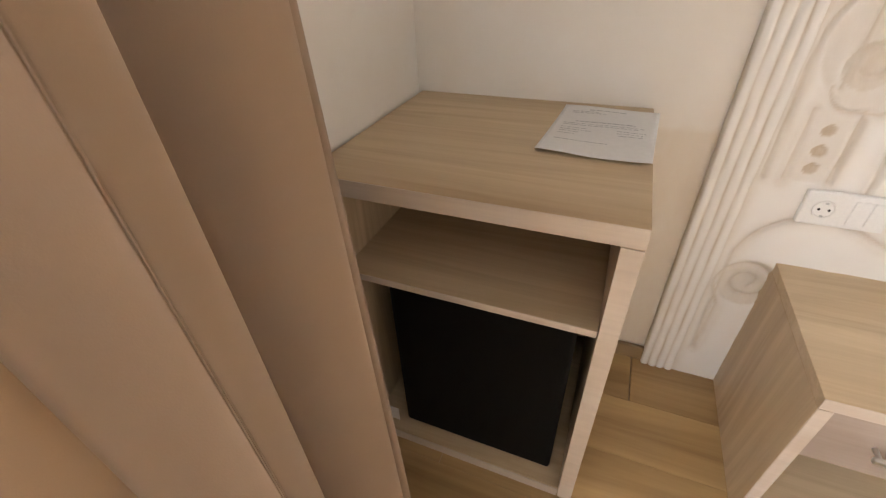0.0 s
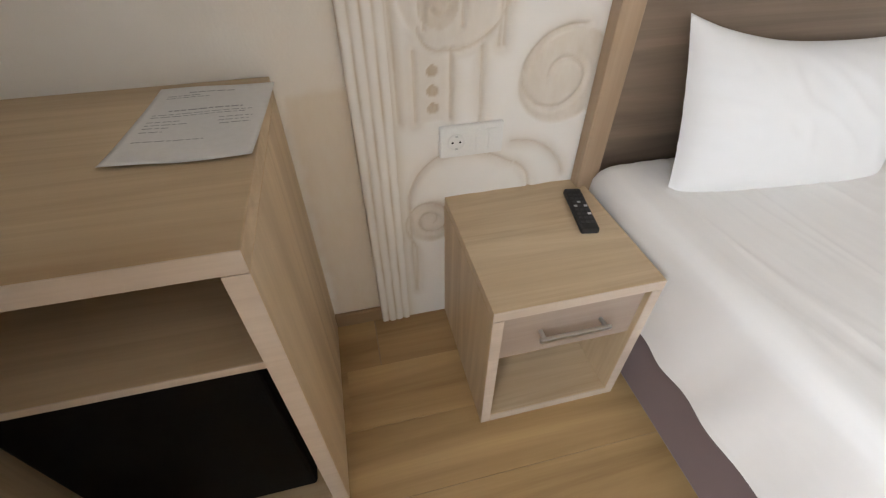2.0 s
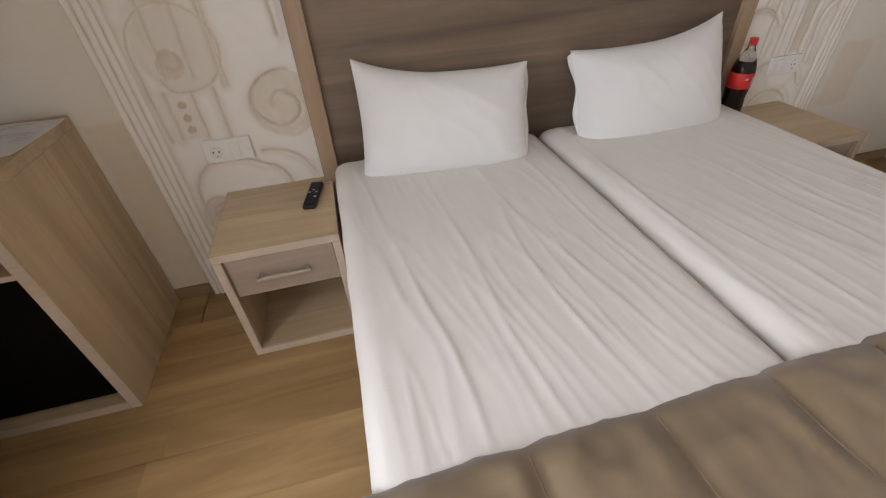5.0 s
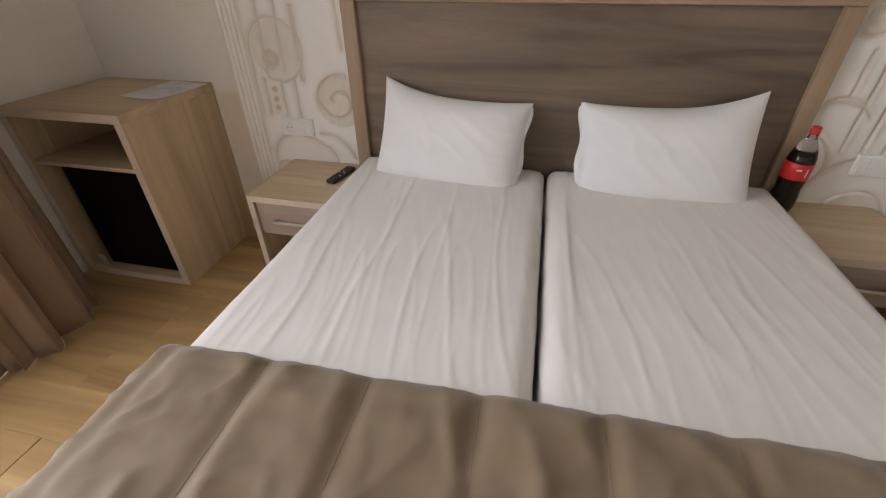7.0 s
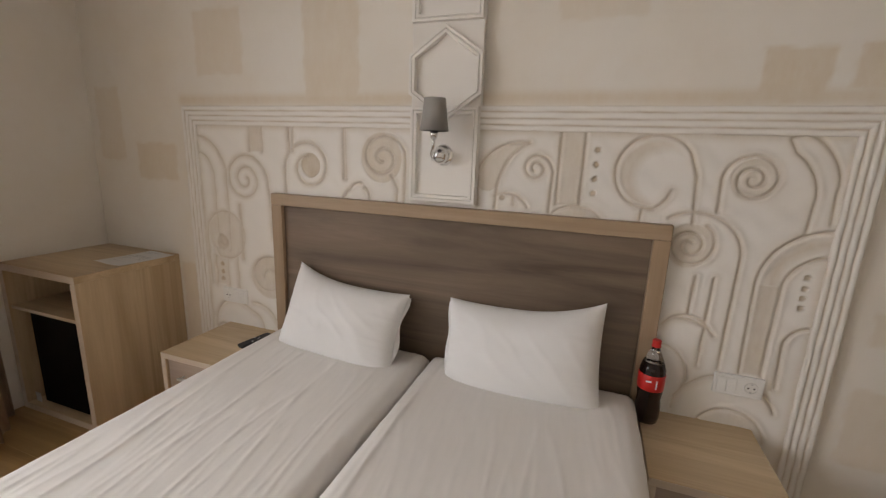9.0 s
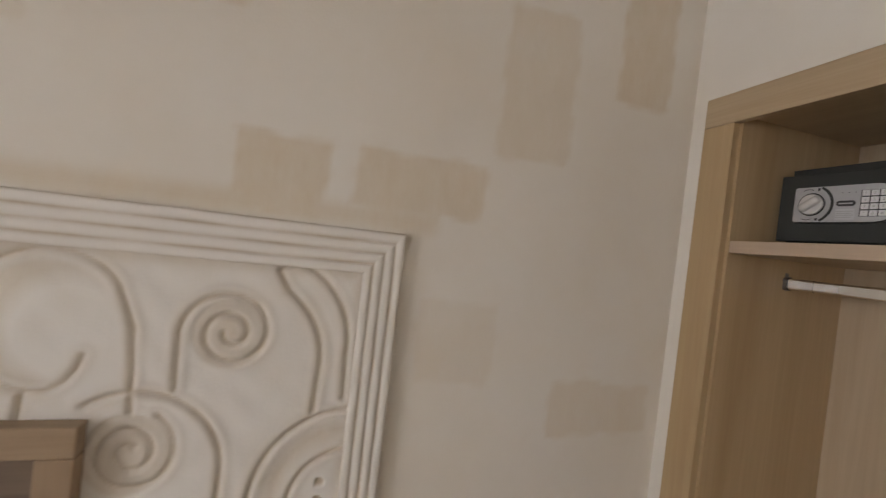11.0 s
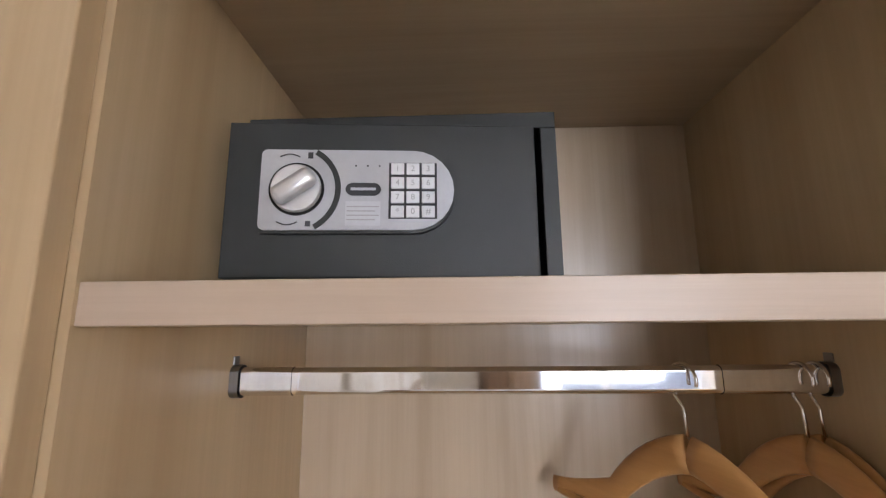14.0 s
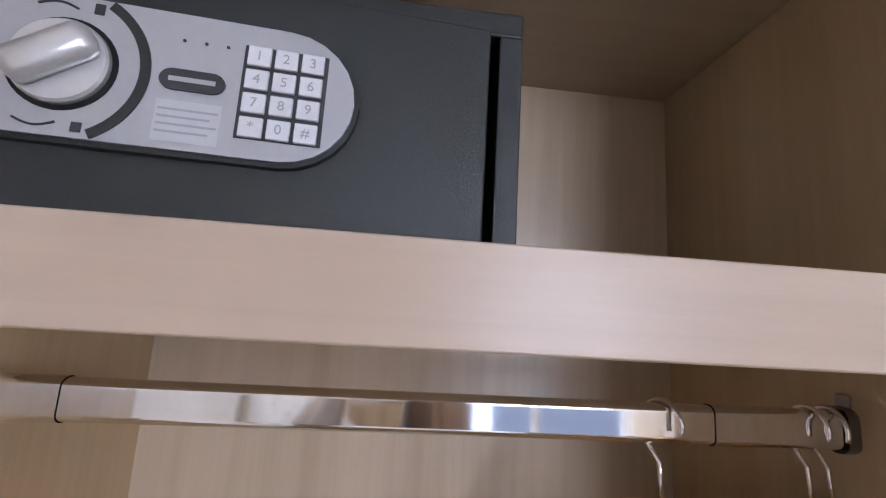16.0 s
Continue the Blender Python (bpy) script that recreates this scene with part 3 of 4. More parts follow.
def creases(seed, hem=0.0):
    def fn(x, y):
        lean = x + 0.16 * y + 0.03 * noise.noise(Vector((x * 3, y * 3, seed)))
        area = 0.5 + 0.5 * noise.noise(Vector((x * 1.8, y * 1.6, seed + 5)))
        w = 0.0055 * ridge(lean, y, 7.5, 0.9, seed + 1) ** 3 * area + 0.0034 * ridge(lean, y, 17, 1.3, seed + 2) ** 2.5 * area
        w += 0.0012 * ridge(lean, y, 38, 2.2, seed + 4) ** 2 * (1.1 - area)
        if hem:
            w += 0.005 * (0.7 + 0.3 * math.sin(y * 7)) * math.exp(-((x - hem - 0.012 * math.sin(y * 3)) / 0.009) ** 2)
        return w + 0.003 * noise.noise(Vector((x * 4, y * 3, seed + 3))) + 0.0008 * noise.noise(Vector((x * 30, y * 12, seed)))
    return fn


bed = thing("double_bed", (1.89, -1.03, 0), "upholstered double bed with two sheeted mattresses side by side", "bed")
part("base", box(-0.85, 0.84, -1.0, 0.965, 0.045, 0.30, 0.012), base_cloth, bed, "plum brown upholstered base")
for sx in (-0.75, 0.75):
    for sy in (-0.9, 0.85):
        part("foot", box(sx - 0.03, sx + 0.03, sy - 0.03, sy + 0.03, 0, 0.046, 0.003), black_gap, bed)
drape("mattress", 1.025, 1.856, -2.03, -0.062, 0.552, 0.255, 0.055, creases(3.1), bed, sheet_m, 230, 150, "mattress in a creased white striped sheet")
drape("mattress", 1.868, 2.735, -2.03, -0.062, 0.556, 0.255, 0.055, creases(17.7, 1.945), bed, sheet_m, 230, 150, "mattress in a creased white striped sheet")
for a, b in ((-0.845, -0.045), (0.0, 0.82)):
    part("mattress_core", box(a, b, -0.98, 0.94, 0.302, 0.49, 0.03), sheet_m, bed)

head = thing("headboard", (1.879, 0, 0), "dark oak headboard in a lighter oak frame", "headboard")
part("panel", box(-0.84, 0.84, -0.040, -0.0225, 0.1, 1.174, 0.001), hb_dark, head, "dark brown oak board")
for a in (-0.896, 0.836):
    part("frame_post", box(a, a + 0.06, -0.062, -0.022, 0.0, 1.1725, 0.003), hb_frame_z, head)
part("frame_rail", box(-0.896, 0.896, -0.062, -0.022, 1.173, 1.230, 0.003), hb_frame_m, head)


QUILT_X = 1.05


def quilt(x, y):
    k = ((x - QUILT_X) / 0.235) % 1.0
    gap = min(k, 1 - k) * 0.235
    puff = 1 - math.exp(-(gap / 0.022) ** 2)
    n = noise.noise(Vector((x * 6, y * 5, 40))) * 0.006 + (0.017 * ridge(x + 0.6 * y, y, 4.5, 3, 44) + 0.012 * ridge(x - 0.9 * y, y, 8, 5, 47) + 0.006 * ridge(x + 0.2 * y, y, 15, 13, 49)) * (0.35 + 0.65 * puff) + noise.noise(Vector((x * 22, y * 15, 41))) * 0.0022
    return (0.008 * puff + n * 0.7) * min(1.0, max(0.0, (-1.265 - y) / 0.07))


throw = thing("bed_throw", (1.89, -1.68, 0.56), "taupe quilted throw spread over the foot of the bed", "blanket")
drape("quilt", 0.998, 2.758, -2.065, -1.285, 0.572, 0.20, 0.05, quilt, throw, blanket_m, 230, 90)
throw.location.y += 0.015
throw.rotation_euler[2] = radians(1.0)
QX = [QUILT_X + 0.235 * i for i in range(0, 8)]
for x in QX[1:]:
    pts = [(x - 1.89, y + 1.68, 0.0125 + quilt(x, y)) for y in np.linspace(-1.32, -2.02, 24)]
    part("seam", tube(pts, 0.0016, 5), blanket_m, throw)


def pillow(at, width, height, tilt, turn, roll, ears, seed, flap, label):
    """A stuffed case with drawn-out corners, leaning on the headboard."""
    ob = thing("pillow", at, label, "pillow", "pillows on the bed")
    n = 54
    for side in (1, -1):
        P = np.zeros((n, n, 3))
        for j, v in enumerate(np.linspace(-1, 1, n)):
            for i, u in enumerate(np.linspace(-1, 1, n)):
                pinch_u = 1 - 0.05 * (1 - v * v)
                pinch_v = 1 - (0.085 if v > 0 else 0.02) * (1 - u * u)
                x = u * width / 2 * pinch_u
                z = v * height / 2 * pinch_v
                if v > 0:
                    z += ears[0 if u < 0 else 1] * (v ** 2) * abs(u) ** 2.2
                body = max(0.0, (1 - abs(u) ** 3) * (1 - abs(v) ** 3)) ** 0.6
                wr = 0.004 * ridge(u + 0.5 * v, v, 2.6, 1.3, seed) + 0.006 * noise.noise(Vector((u * 2, v * 2, seed + side)))
                wr += 0.008 * ridge(v * 1.2 + 0.2 * u, u, 3.5, 1.0, seed + 7) * max(0.0, abs(u) - 0.55) * 2
                th = body * ((0.105 if side > 0 else 0.055) + wr)
                P[j, i] = (x, -side * th, z)
        me = grid_mesh("cover", P)
        link_mesh("front_cover" if side > 0 else "back_cover", me, pillow_m, ob, "", True)
    n2 = 26
    P = np.zeros((n2, 8, 3))
    for j, v in enumerate(np.linspace(-0.97, 0.97, n2)):
        for i, f in enumerate(np.linspace(0, 1, 8)):
            reach = 0.026 * (1 - 0.5 * abs(v) ** 3) + 0.006 * math.sin(v * 6 + seed)
            rim = width / 2 * (1 - 0.05 * (1 - v * v))
            lift = ears[0 if flap < 0 else 1] * v * v if v > 0 else 0.0
            P[j, i] = (flap * (rim - 0.014 + reach * f), 0.010 * math.sin(v * 5 + seed) * f + 0.006, v * height / 2 + lift - 0.012 * f * v)
    skirt = link_mesh("open_end", grid_mesh("open_end", P), pillow_m, ob, "loose open end of the pillowcase", True)
    skirt.modifiers.new("thickness", "SOLIDIFY").thickness = 0.0015
    ob.matrix_world = Matrix.Translation(at) @ pose(0, 0, 0, tilt, roll, turn)
    return ob


pillow((1.450, -0.178, 0.680), 0.622, 0.372, -24, -4, 3, (0.04, 0.005), 3.0, 1, "white cotton pillow leaning on the headboard, one corner raised")
pillow((2.278, -0.170, 0.680), 0.634, 0.380, -20, -1, -3, (0.005, 0.045), 9.0, -1, "plump white cotton pillow leaning on the headboard with a pointed corner")


# ---- nightstands ----
def bow_handle(parent, x, y, z, span):
    h = part("handle", tube([(x - span / 2, y, z), (x - span / 2, y - 0.026, z)], 0.005, 10), steel, parent, "brushed steel bar handle")
    part("grip", box(x - span / 2 - 0.012, x + span / 2 + 0.012, y - 0.032, y - 0.022, z - 0.006, z + 0.006, 0.0025), steel, h)
    part("post", tube([(x + span / 2, y, z), (x + span / 2, y - 0.026, z)], 0.005, 10), steel, h)


def nightstand():
    w, d, h = 0.398, 0.435, 0.472
    ob = thing("nightstand", (0.612, -0.003, 0), "light oak nightstand with one drawer and an open shelf", "nightstand", "nightstands beside the bed")
    part("top", box(0, w, -d, 0, h - 0.028, h, 0.0015), oak_x, ob)
    part("side_panel", box(0, 0.026, -d + 0.001, 0, 0, h - 0.0285, 0.0012), oak_z, ob)
    part("side_panel", box(w - 0.026, w, -d + 0.001, 0, 0, h - 0.0285, 0.0012), oak_z, ob)
    part("bottom_panel", box(0.0265, w - 0.0265, -d + 0.002, -0.01, 0.0, 0.03, 0.0012), oak_x, ob)
    part("back_panel", box(0.0265, w - 0.0265, -0.014, -0.004, 0.0305, h - 0.029, 0), oak_x, ob)
    for a, b, c, e in ((0, w, h - 0.028, h), (0, 0.026, 0.0, h - 0.029), (w - 0.026, w, 0.0, h - 0.029), (0.027, w - 0.027, 0.0, 0.03)):
        part("edge_band", box(a + 0.0005, b - 0.0005, -d - 0.0015, -d + 0.0005, c + 0.0005, e - 0.0005, 0.0005), edge_oak, ob)
    part("drawer_bottom", box(0.03, w - 0.03, -d + 0.03, -0.02, 0.285, 0.295, 0), drawer_m, ob)
    dr = part("drawer", box(0.029, w - 0.029, -d + 0.012, -d + 0.028, 0.283, h - 0.032, 0.0015), drawer_m, ob, "greyish oak drawer front")
    bow_handle(dr, w / 2, -d + 0.012, 0.362, 0.15)
    return ob


stand = nightstand()
other = copy_thing(stand, pose(2.752, -0.003, 0))
tagged(other, "light oak nightstand with a cola bottle on top")

# ---- cabinet with a small fridge ----
cab = thing("fridge_cabinet", (-0.350, -0.004, 0), "light oak cabinet with an open shelf above a fridge bay", "cabinet")
W, D, H = 0.596, 0.542, 0.824
part("top", box(0, W, -D, 0, H - 0.036, H, 0.0015), oak_x, cab)
part("side_panel", box(0, 0.034, -D + 0.001, 0, 0, H - 0.0365, 0.0012), oak_z, cab)
part("side_panel", box(W - 0.034, W, -D + 0.001, 0, 0, H - 0.0365, 0.0012), oak_z, cab)
part("shelf", box(0.0345, W - 0.0345, -D + 0.012, -0.012, 0.578, 0.595, 0.001), oak_x, cab)
part("bottom_panel", box(0.0345, W - 0.0345, -D + 0.003, -0.012, 0.0, 0.034, 0.001), oak_x, cab)
part("back_panel", box(0.0345, W - 0.0345, -0.012, -0.004, 0.035, H - 0.037, 0), oak_x, cab)
for a, b, c, e in ((0, W, H - 0.036, H), (0, 0.034, 0, H - 0.037), (W - 0.034, W, 0, H - 0.037), (0.035, W - 0.035, 0.0, 0.034)):
    part("edge_band", box(a + 0.0005, b - 0.0005, -D - 0.0015, -D + 0.0005, c + 0.0005, e - 0.0005, 0.0005), edge_oak, cab)
part("edge_band", box(0.035, W - 0.035, -D + 0.0105, -D + 0.0125, 0.5785, 0.5945, 0.0005), edge_oak, cab)

fridge = thing("mini_fridge", (-0.225, -0.02, 0.034), "matt black mini fridge standing inside the oak cabinet", "fridge")
part("body", box(0, 0.405, -0.43, -0.03, 0.008, 0.535, 0.006), fridge_m, fridge)
fd = part("door", box(0, 0.405, -0.490, -0.435, 0.012, 0.535, 0.008), fridge_m, fridge)
part("hinge", box(0.37, 0.397, -0.485, -0.445, 0.5355, 0.541, 0.001), fridge_m, fd)
for x in (0.03, 0.37):
    part("foot", lathe([(0.012, 0), (0.012, 0.012)], 12, None, Matrix.Translation((x, -0.40, -0.0))), black_gap, fridge)
tag = thing("paper_card", (-0.27, -0.515, 0.034), "small white card standing beside the black fridge", "card")
part("card", box(-0.022, 0.022, -0.0012, 0.0, 0.0, 0.055, 0), paper_m, tag)

# printed sheet on the cabinet
sheet = thing("paper_sheet", (0.146, -0.185, H), "white printed sheet lying on the oak cabinet", "paper")
n = 24
P = np.zeros((n, n, 3))
for j, v in enumerate(np.linspace(-0.1485, 0.1485, n)):
    for i, u in enumerate(np.linspace(-0.105, 0.105, n)):
        P[j, i] = (u, v, 0.0022 + 0.004 * max(0.0, -v / 0.1485) ** 3 * (0.4 + abs(u) / 0.105) + 0.001 * math.sin(u * 30 + v * 20))
turn = pose(0, 0, 0, 0, 0, -3)
sheet_me = grid_mesh("page", P)
sheet_me.transform(turn)
page = link_mesh("page", sheet_me, paper_m, sheet, "", True)
mod = page.modifiers.new("thickness", "SOLIDIFY")
mod.thickness = 0.0003
rng = random.Random(5)
for k, (v, a, b, h) in enumerate([(0.118, -0.045, 0.035, 0.0035), (0.105, -0.08, -0.02, 0.0025), (0.096, -0.08, -0.005, 0.0025), (0.04, -0.062, 0.062, 0.0045), (0.026, -0.085, 0.08, 0.0022),
                                  (0.017, -0.085, 0.07, 0.0022), (-0.002, -0.085, -0.03, 0.0022), (-0.002, 0.03, 0.085, 0.0022), (-0.014, -0.085, -0.02, 0.0022), (-0.014, 0.03, 0.08, 0.0022),
                                  (-0.026, -0.085, -0.045, 0.0022), (-0.026, 0.035, 0.085, 0.0022), (-0.04, -0.085, -0.05, 0.0022), (-0.075, -0.085, 0.02, 0.0022)]):
    bmt = bmesh.new()
    u = a
    while u < b:
        w = min(rng.uniform(0.006, 0.016), b - u)
        z = 0.0030 + 0.004 * max(0.0, -v / 0.1485) ** 3 + 0.001 * math.sin(u * 30 + v * 20)
        box(u, u + w, v - h / 2, v + h / 2, z, z + 0.0002, 0, bmt)
        u += w + 0.003
    bmt.transform(turn)
    part("text_line", bmt, grey_ink, page)

# ---- remote control ----
rem = thing("remote_control", (0.937, -0.172, 0.472), "black television remote lying on the nightstand", "remote")
part("body", box(-0.023, 0.023, -0.088, 0.088, 0.0, 0.018, 0.006), remote_m, rem)
for r in range(9):
    for c in (-1, 0, 1):
        mat = silver_p if (r, c) in ((3, 0), (4, -1), (4, 1)) else key_m if r == 6 and c == 1 else ink_m
        part("button", box(c * 0.013 - 0.0045, c * 0.013 + 0.0045, 0.068 - r * 0.0165, 0.075 - r * 0.0165, 0.0178, 0.0202, 0.001), mat, rem)
rem.rotation_euler[2] = radians(-11)


# ---- wall sockets ----
def wall_socket(x, z, flip, label):
    ob = thing("wall_socket", (x, -0.026, z), label, "socket", "sockets by the bed")
    part("plate", box(-0.081, 0.081, -0.0112, 0.004, -0.041, 0.041, 0.004), plastic_w, ob)
    s = -0.04 * flip
    to = pose(s, -0.0115, 0, 90)
    cup = part("outlet", lathe([(0.0, 0.0), (0.0175, 0.0), (0.0185, 0.003), (0.0215, 0.0035), (0.0225, 0.001)], 28, None, to), plastic_w, ob)
    for q in (-0.0095, 0.0095):
        part("pin_hole", lathe([(0.0028, -0.0005), (0.0028, 0.0012)], 12, None, pose(s + q, -0.0125, 0, 90)), black_gap, cup)
    for q in (-0.0165, 0.0165):
        part("earth_clip", box(s - 0.003, s + 0.003, -0.0155, -0.0118, q - 0.002, q + 0.002, 0.0005), steel, cup)
    for q in (-0.0165, 0.0165):
        part("switch_rocker", box(-s + q - 0.0155, -s + q + 0.0155, -0.0145, -0.0105, -0.029, 0.029, 0.002), plastic_w, ob)
    return ob


wall_socket(0.677, 0.642, 1, "white double wall plate with a socket and switches")
wall_socket(3.075, 0.648, -1, "white wall plate with a socket above the nightstand")

# ---- bottle ----
bottle = thing("cola_bottle", (2.772, -0.105, 0.472), "half-full plastic cola bottle with red label and cap", "bottle")
shell = [(0.0, 0.004), (0.03, 0.0), (0.041, 0.006), (0.0455, 0.03), (0.045, 0.07), (0.0415, 0.10), (0.0445, 0.125), (0.0465, 0.15), (0.0465, 0.20), (0.0445, 0.222), (0.036, 0.25), (0.0235, 0.28), (0.0145, 0.298), (0.0135, 0.315)]
part("bottle_shell", lathe([p for p in shell if p[1] > 0.24], 40), glass_m, bottle, "clear plastic shell", True).visible_shadow = False
inner = [p for p in shell if p[1] < 0.23] + [(0.036, 0.2495), (0.0, 0.2495)]
part("cola", lathe(inner, 40), cola_m, bottle, "dark brown cola", True)
wrap = part("label_band", lathe([(0.0468, 0.142), (0.0474, 0.143), (0.0474, 0.204), (0.0468, 0.205)], 40), red_m, bottle, "red printed label", True)
part("cap", lathe([(0.0, 0.334), (0.014, 0.334), (0.0155, 0.332), (0.0155, 0.312), (0.0165, 0.311), (0.0165, 0.308), (0.0, 0.308)], 24), red_m, bottle, "red screw cap")
lettering("1", 0.05, pose(0.012, -0.0482, 0.172, 90, 0, 8), key_m, wrap, "numeral")
part("print_bar", box(-0.024, -0.006, -0.0478, -0.0455, 0.180, 0.187, 0.0005), key_m, wrap)

# ---- wall lamp ----
lamp = thing("wall_lamp", (1.873, -0.034, 1.446), "chrome wall lamp with a grey fabric shade, switched off", "lamp")
part("wall_disc", lathe([(0.0, 0.012), (0.034, 0.011), (0.043, 0.006), (0.045, 0.0), (0.0, 0.0)], 32, None, pose(0, 0, 0, 90)), chrome, lamp, "", True)
part("ball", lathe([(0.035 * math.sin(a), -0.035 * math.cos(a)) for a in np.linspace(0.001, math.pi - 0.001, 18)], 28, None, Matrix.Translation((0, -0.035, -0.002))), chrome, lamp, "", True)
part("arm", tube([(0, -0.03, -0.01), (-0.018, -0.075, -0.018), (-0.012, -0.108, 0.005), (0.0, -0.115, 0.045), (0, -0.115, 0.075)], 0.006, 10), chrome, lamp, "", True)
part("socket_cup", lathe([(0.0, 0.060), (0.013, 0.062), (0.016, 0.078), (0.016, 0.098), (0.0, 0.1)], 20, None, Matrix.Translation((0, -0.115, 0))), chrome, lamp, "", True)
part("shade", lathe([(0.056, 0.092), (0.0415, 0.215), (0.040, 0.215), (0.0545, 0.092), (0.056, 0.092)], 40, None, Matrix.Translation((0, -0.115, 0))), shade_m, lamp, "grey fabric shade", True)

# ---- curtain ----
drape_thing = thing("curtain", (-0.1, -1.0, 0.004), "taupe full-length curtain gathered beside the window", "curtain")
base = [Vector(p) for p in ((-0.36, -0.655), (-0.21, -0.72), (-0.105, -0.81), (-0.045, -0.93), (-0.04, -1.06), (-0.12, -1.20), (-0.24, -1.29), (-0.33, -1.33))]
cum = [0.0]
for p, q in zip(base, base[1:]):
    cum.append(cum[-1] + (q - p).length)
nu, nv = 340, 40
P = np.zeros((nv, nu, 3))
for i in range(nu):
    s = cum[-1] * i / (nu - 1)
    k = max(j for j in range(len(base) - 1) if cum[j] <= s + 1e-9)
    f = (s - cum[k]) / (cum[k + 1] - cum[k])
    p = base[k].lerp(base[k + 1], f)
    d = (base[min(k + 2, len(base) - 1)] - base[max(k - 1, 0)]).normalized()
    nrm = Vector((-d.y, d.x))
    for j in range(nv):
        z = 2.55 * j / (nv - 1)
        low = 1 - z / 2.55
        ph = s * 52 + 1.1 * math.sin(s * 19 + 0.7) + 0.25 * math.sin(z * 1.7)
        a = (0.038 + 0.014 * math.sin(s * 13 + 2) + 0.008 * low)
        w = a * math.sin(ph) + 0.013 * math.sin(2 * ph + 0.8 + 0.4 * z) + 0.005 * math.sin(3.3 * ph + 0.3 * z)
        slide = 0.012 * math.sin(2 * ph)
        P[j, i] = (p.x + nrm.x * w + d.x * slide + 0.125 - 0.05 * (1 - low), p.y + nrm.y * w + d.y * slide + 1.0, z)
cloth_ob = link_mesh("cloth", grid_mesh("cloth", P), curtain_m, drape_thing, "", True)
mod = cloth_ob.modifiers.new("thickness", "SOLIDIFY")
mod.thickness = 0.0018
part("track", box(-0.16, -0.10, -2.2, 0.38, 2.56, 2.60, 0.004), frame_w, drape_thing)
for y in (-2.0, -0.8, 0.3):
    part("hook", tube([(-0.13, y, 2.60), (-0.13, y, 2.712)], 0.006, 8), steel, drape_thing)

sheer = thing("voile_curtain", (-0.24, -2.1, 0.02), "white voile curtain bunched beside the balcony window", "curtain")
P = np.zeros((12, 240, 3))
for i in range(240):
    y = 0.52 + 0.32 * i / 239
    for j in range(12):
        P[j, i] = (0.035 * math.sin(y * 120 + 1.5 * math.sin(y * 20)) - 0.05, y, 2.55 * j / 11)
link_mesh("cloth", grid_mesh("cloth", P), sheer_m, sheer, "", True)

# ---- wardrobe ----
ward = thing("wardrobe", (X1, 0, 0), "open oak wardrobe niche with a shelf and rail", "wardrobe")
part("side_panel", box(0.012, 0.50, -0.145, -0.058, 0, 2.104, 0), ward_z, ward)
part("side_panel", box(0.012, 0.50, -0.921, -0.812, 0, 2.104, 0), ward_z, ward)
part("top_panel", box(0.012, 0.50, -0.8115, -0.1455, 2.048, 2.104, 0), ward_y, ward)
part("back_panel", box(0.458, 0.505, -0.8115, -0.1455, 0.07, 2.0475, 0), ward_back_m, ward)
part("bottom_panel", box(0.012, 0.457, -0.8115, -0.1455, 0, 0.07, 0.001), ward_y, ward)
part("frame_post", box(-0.010, 0.0115, -0.138, -0.050, 0, 2.0305, 0.0015), ward_z, ward)
part("frame_post", box(-0.010, 0.0115, -0.90, -0.812, 0, 2.0305, 0.0015), ward_z, ward)
part("frame_rail", box(-0.010, 0.0115, -0.90, -0.050, 2.031, 2.110, 0.0015), ward_y, ward)
part("shelf", box(0.016, 0.457, -0.8118, -0.1452, 1.698, 1.729, 0.0012), ward_y, ward)
part("edge_band", box(0.0145, 0.0165, -0.8116, -0.1454, 1.6985, 1.7285, 0.0005), edge_pink, ward)


def oval_bar(y0, y1, half_w, half_h, skin=0.0):
    """A wardrobe bar of oval section: two flat upright faces with rounded top and bottom."""
    bm, rings = bmesh.new(), []
    w, h = half_w + skin, half_h + skin
    for y in (y0, y1):
        ring = []
        for k in range(20):
            a = math.pi * k / 19
            ring.append((w * math.cos(a), (h - w * 0.8) + w * 0.8 * math.sin(a)))
        ring += [(-u, -v) for u, v in ring]
        rings.append([bm.verts.new((0.230 + u, y, 1.636 + v)) for u, v in ring])
    n = len(rings[0])
    for i in range(n):
        f = bm.faces.new((rings[0][i], rings[0][(i + 1) % n], rings[1][(i + 1) % n], rings[1][i]))
        f.smooth = 0 < i % 20 < 18
    return bm


for a, b in ((-0.1452, -0.1555), (-0.8118, -0.8015)):
    socket = part("rail_socket", oval_bar(a, b, 0.0075, 0.0150, 0.0035), dark_steel, ward, "worn steel rail socket")
    part("socket_tab", box(0.2240, 0.2360, min(a, a + (b - a) * 0.25), max(a, a + (b - a) * 0.25), 1.654, 1.664, 0.001), dark_steel, socket)
rail = part("rail", oval_bar(-0.147, -0.810, 0.0075, 0.0150), chrome, ward, "polished chrome oval clothes rail")
part("sleeve", oval_bar(-0.149, -0.215, 0.0075, 0.0150, 0.0008), chrome, rail)
part("sleeve", oval_bar(-0.690, -0.809, 0.0075, 0.0150, 0.0008), chrome, rail)


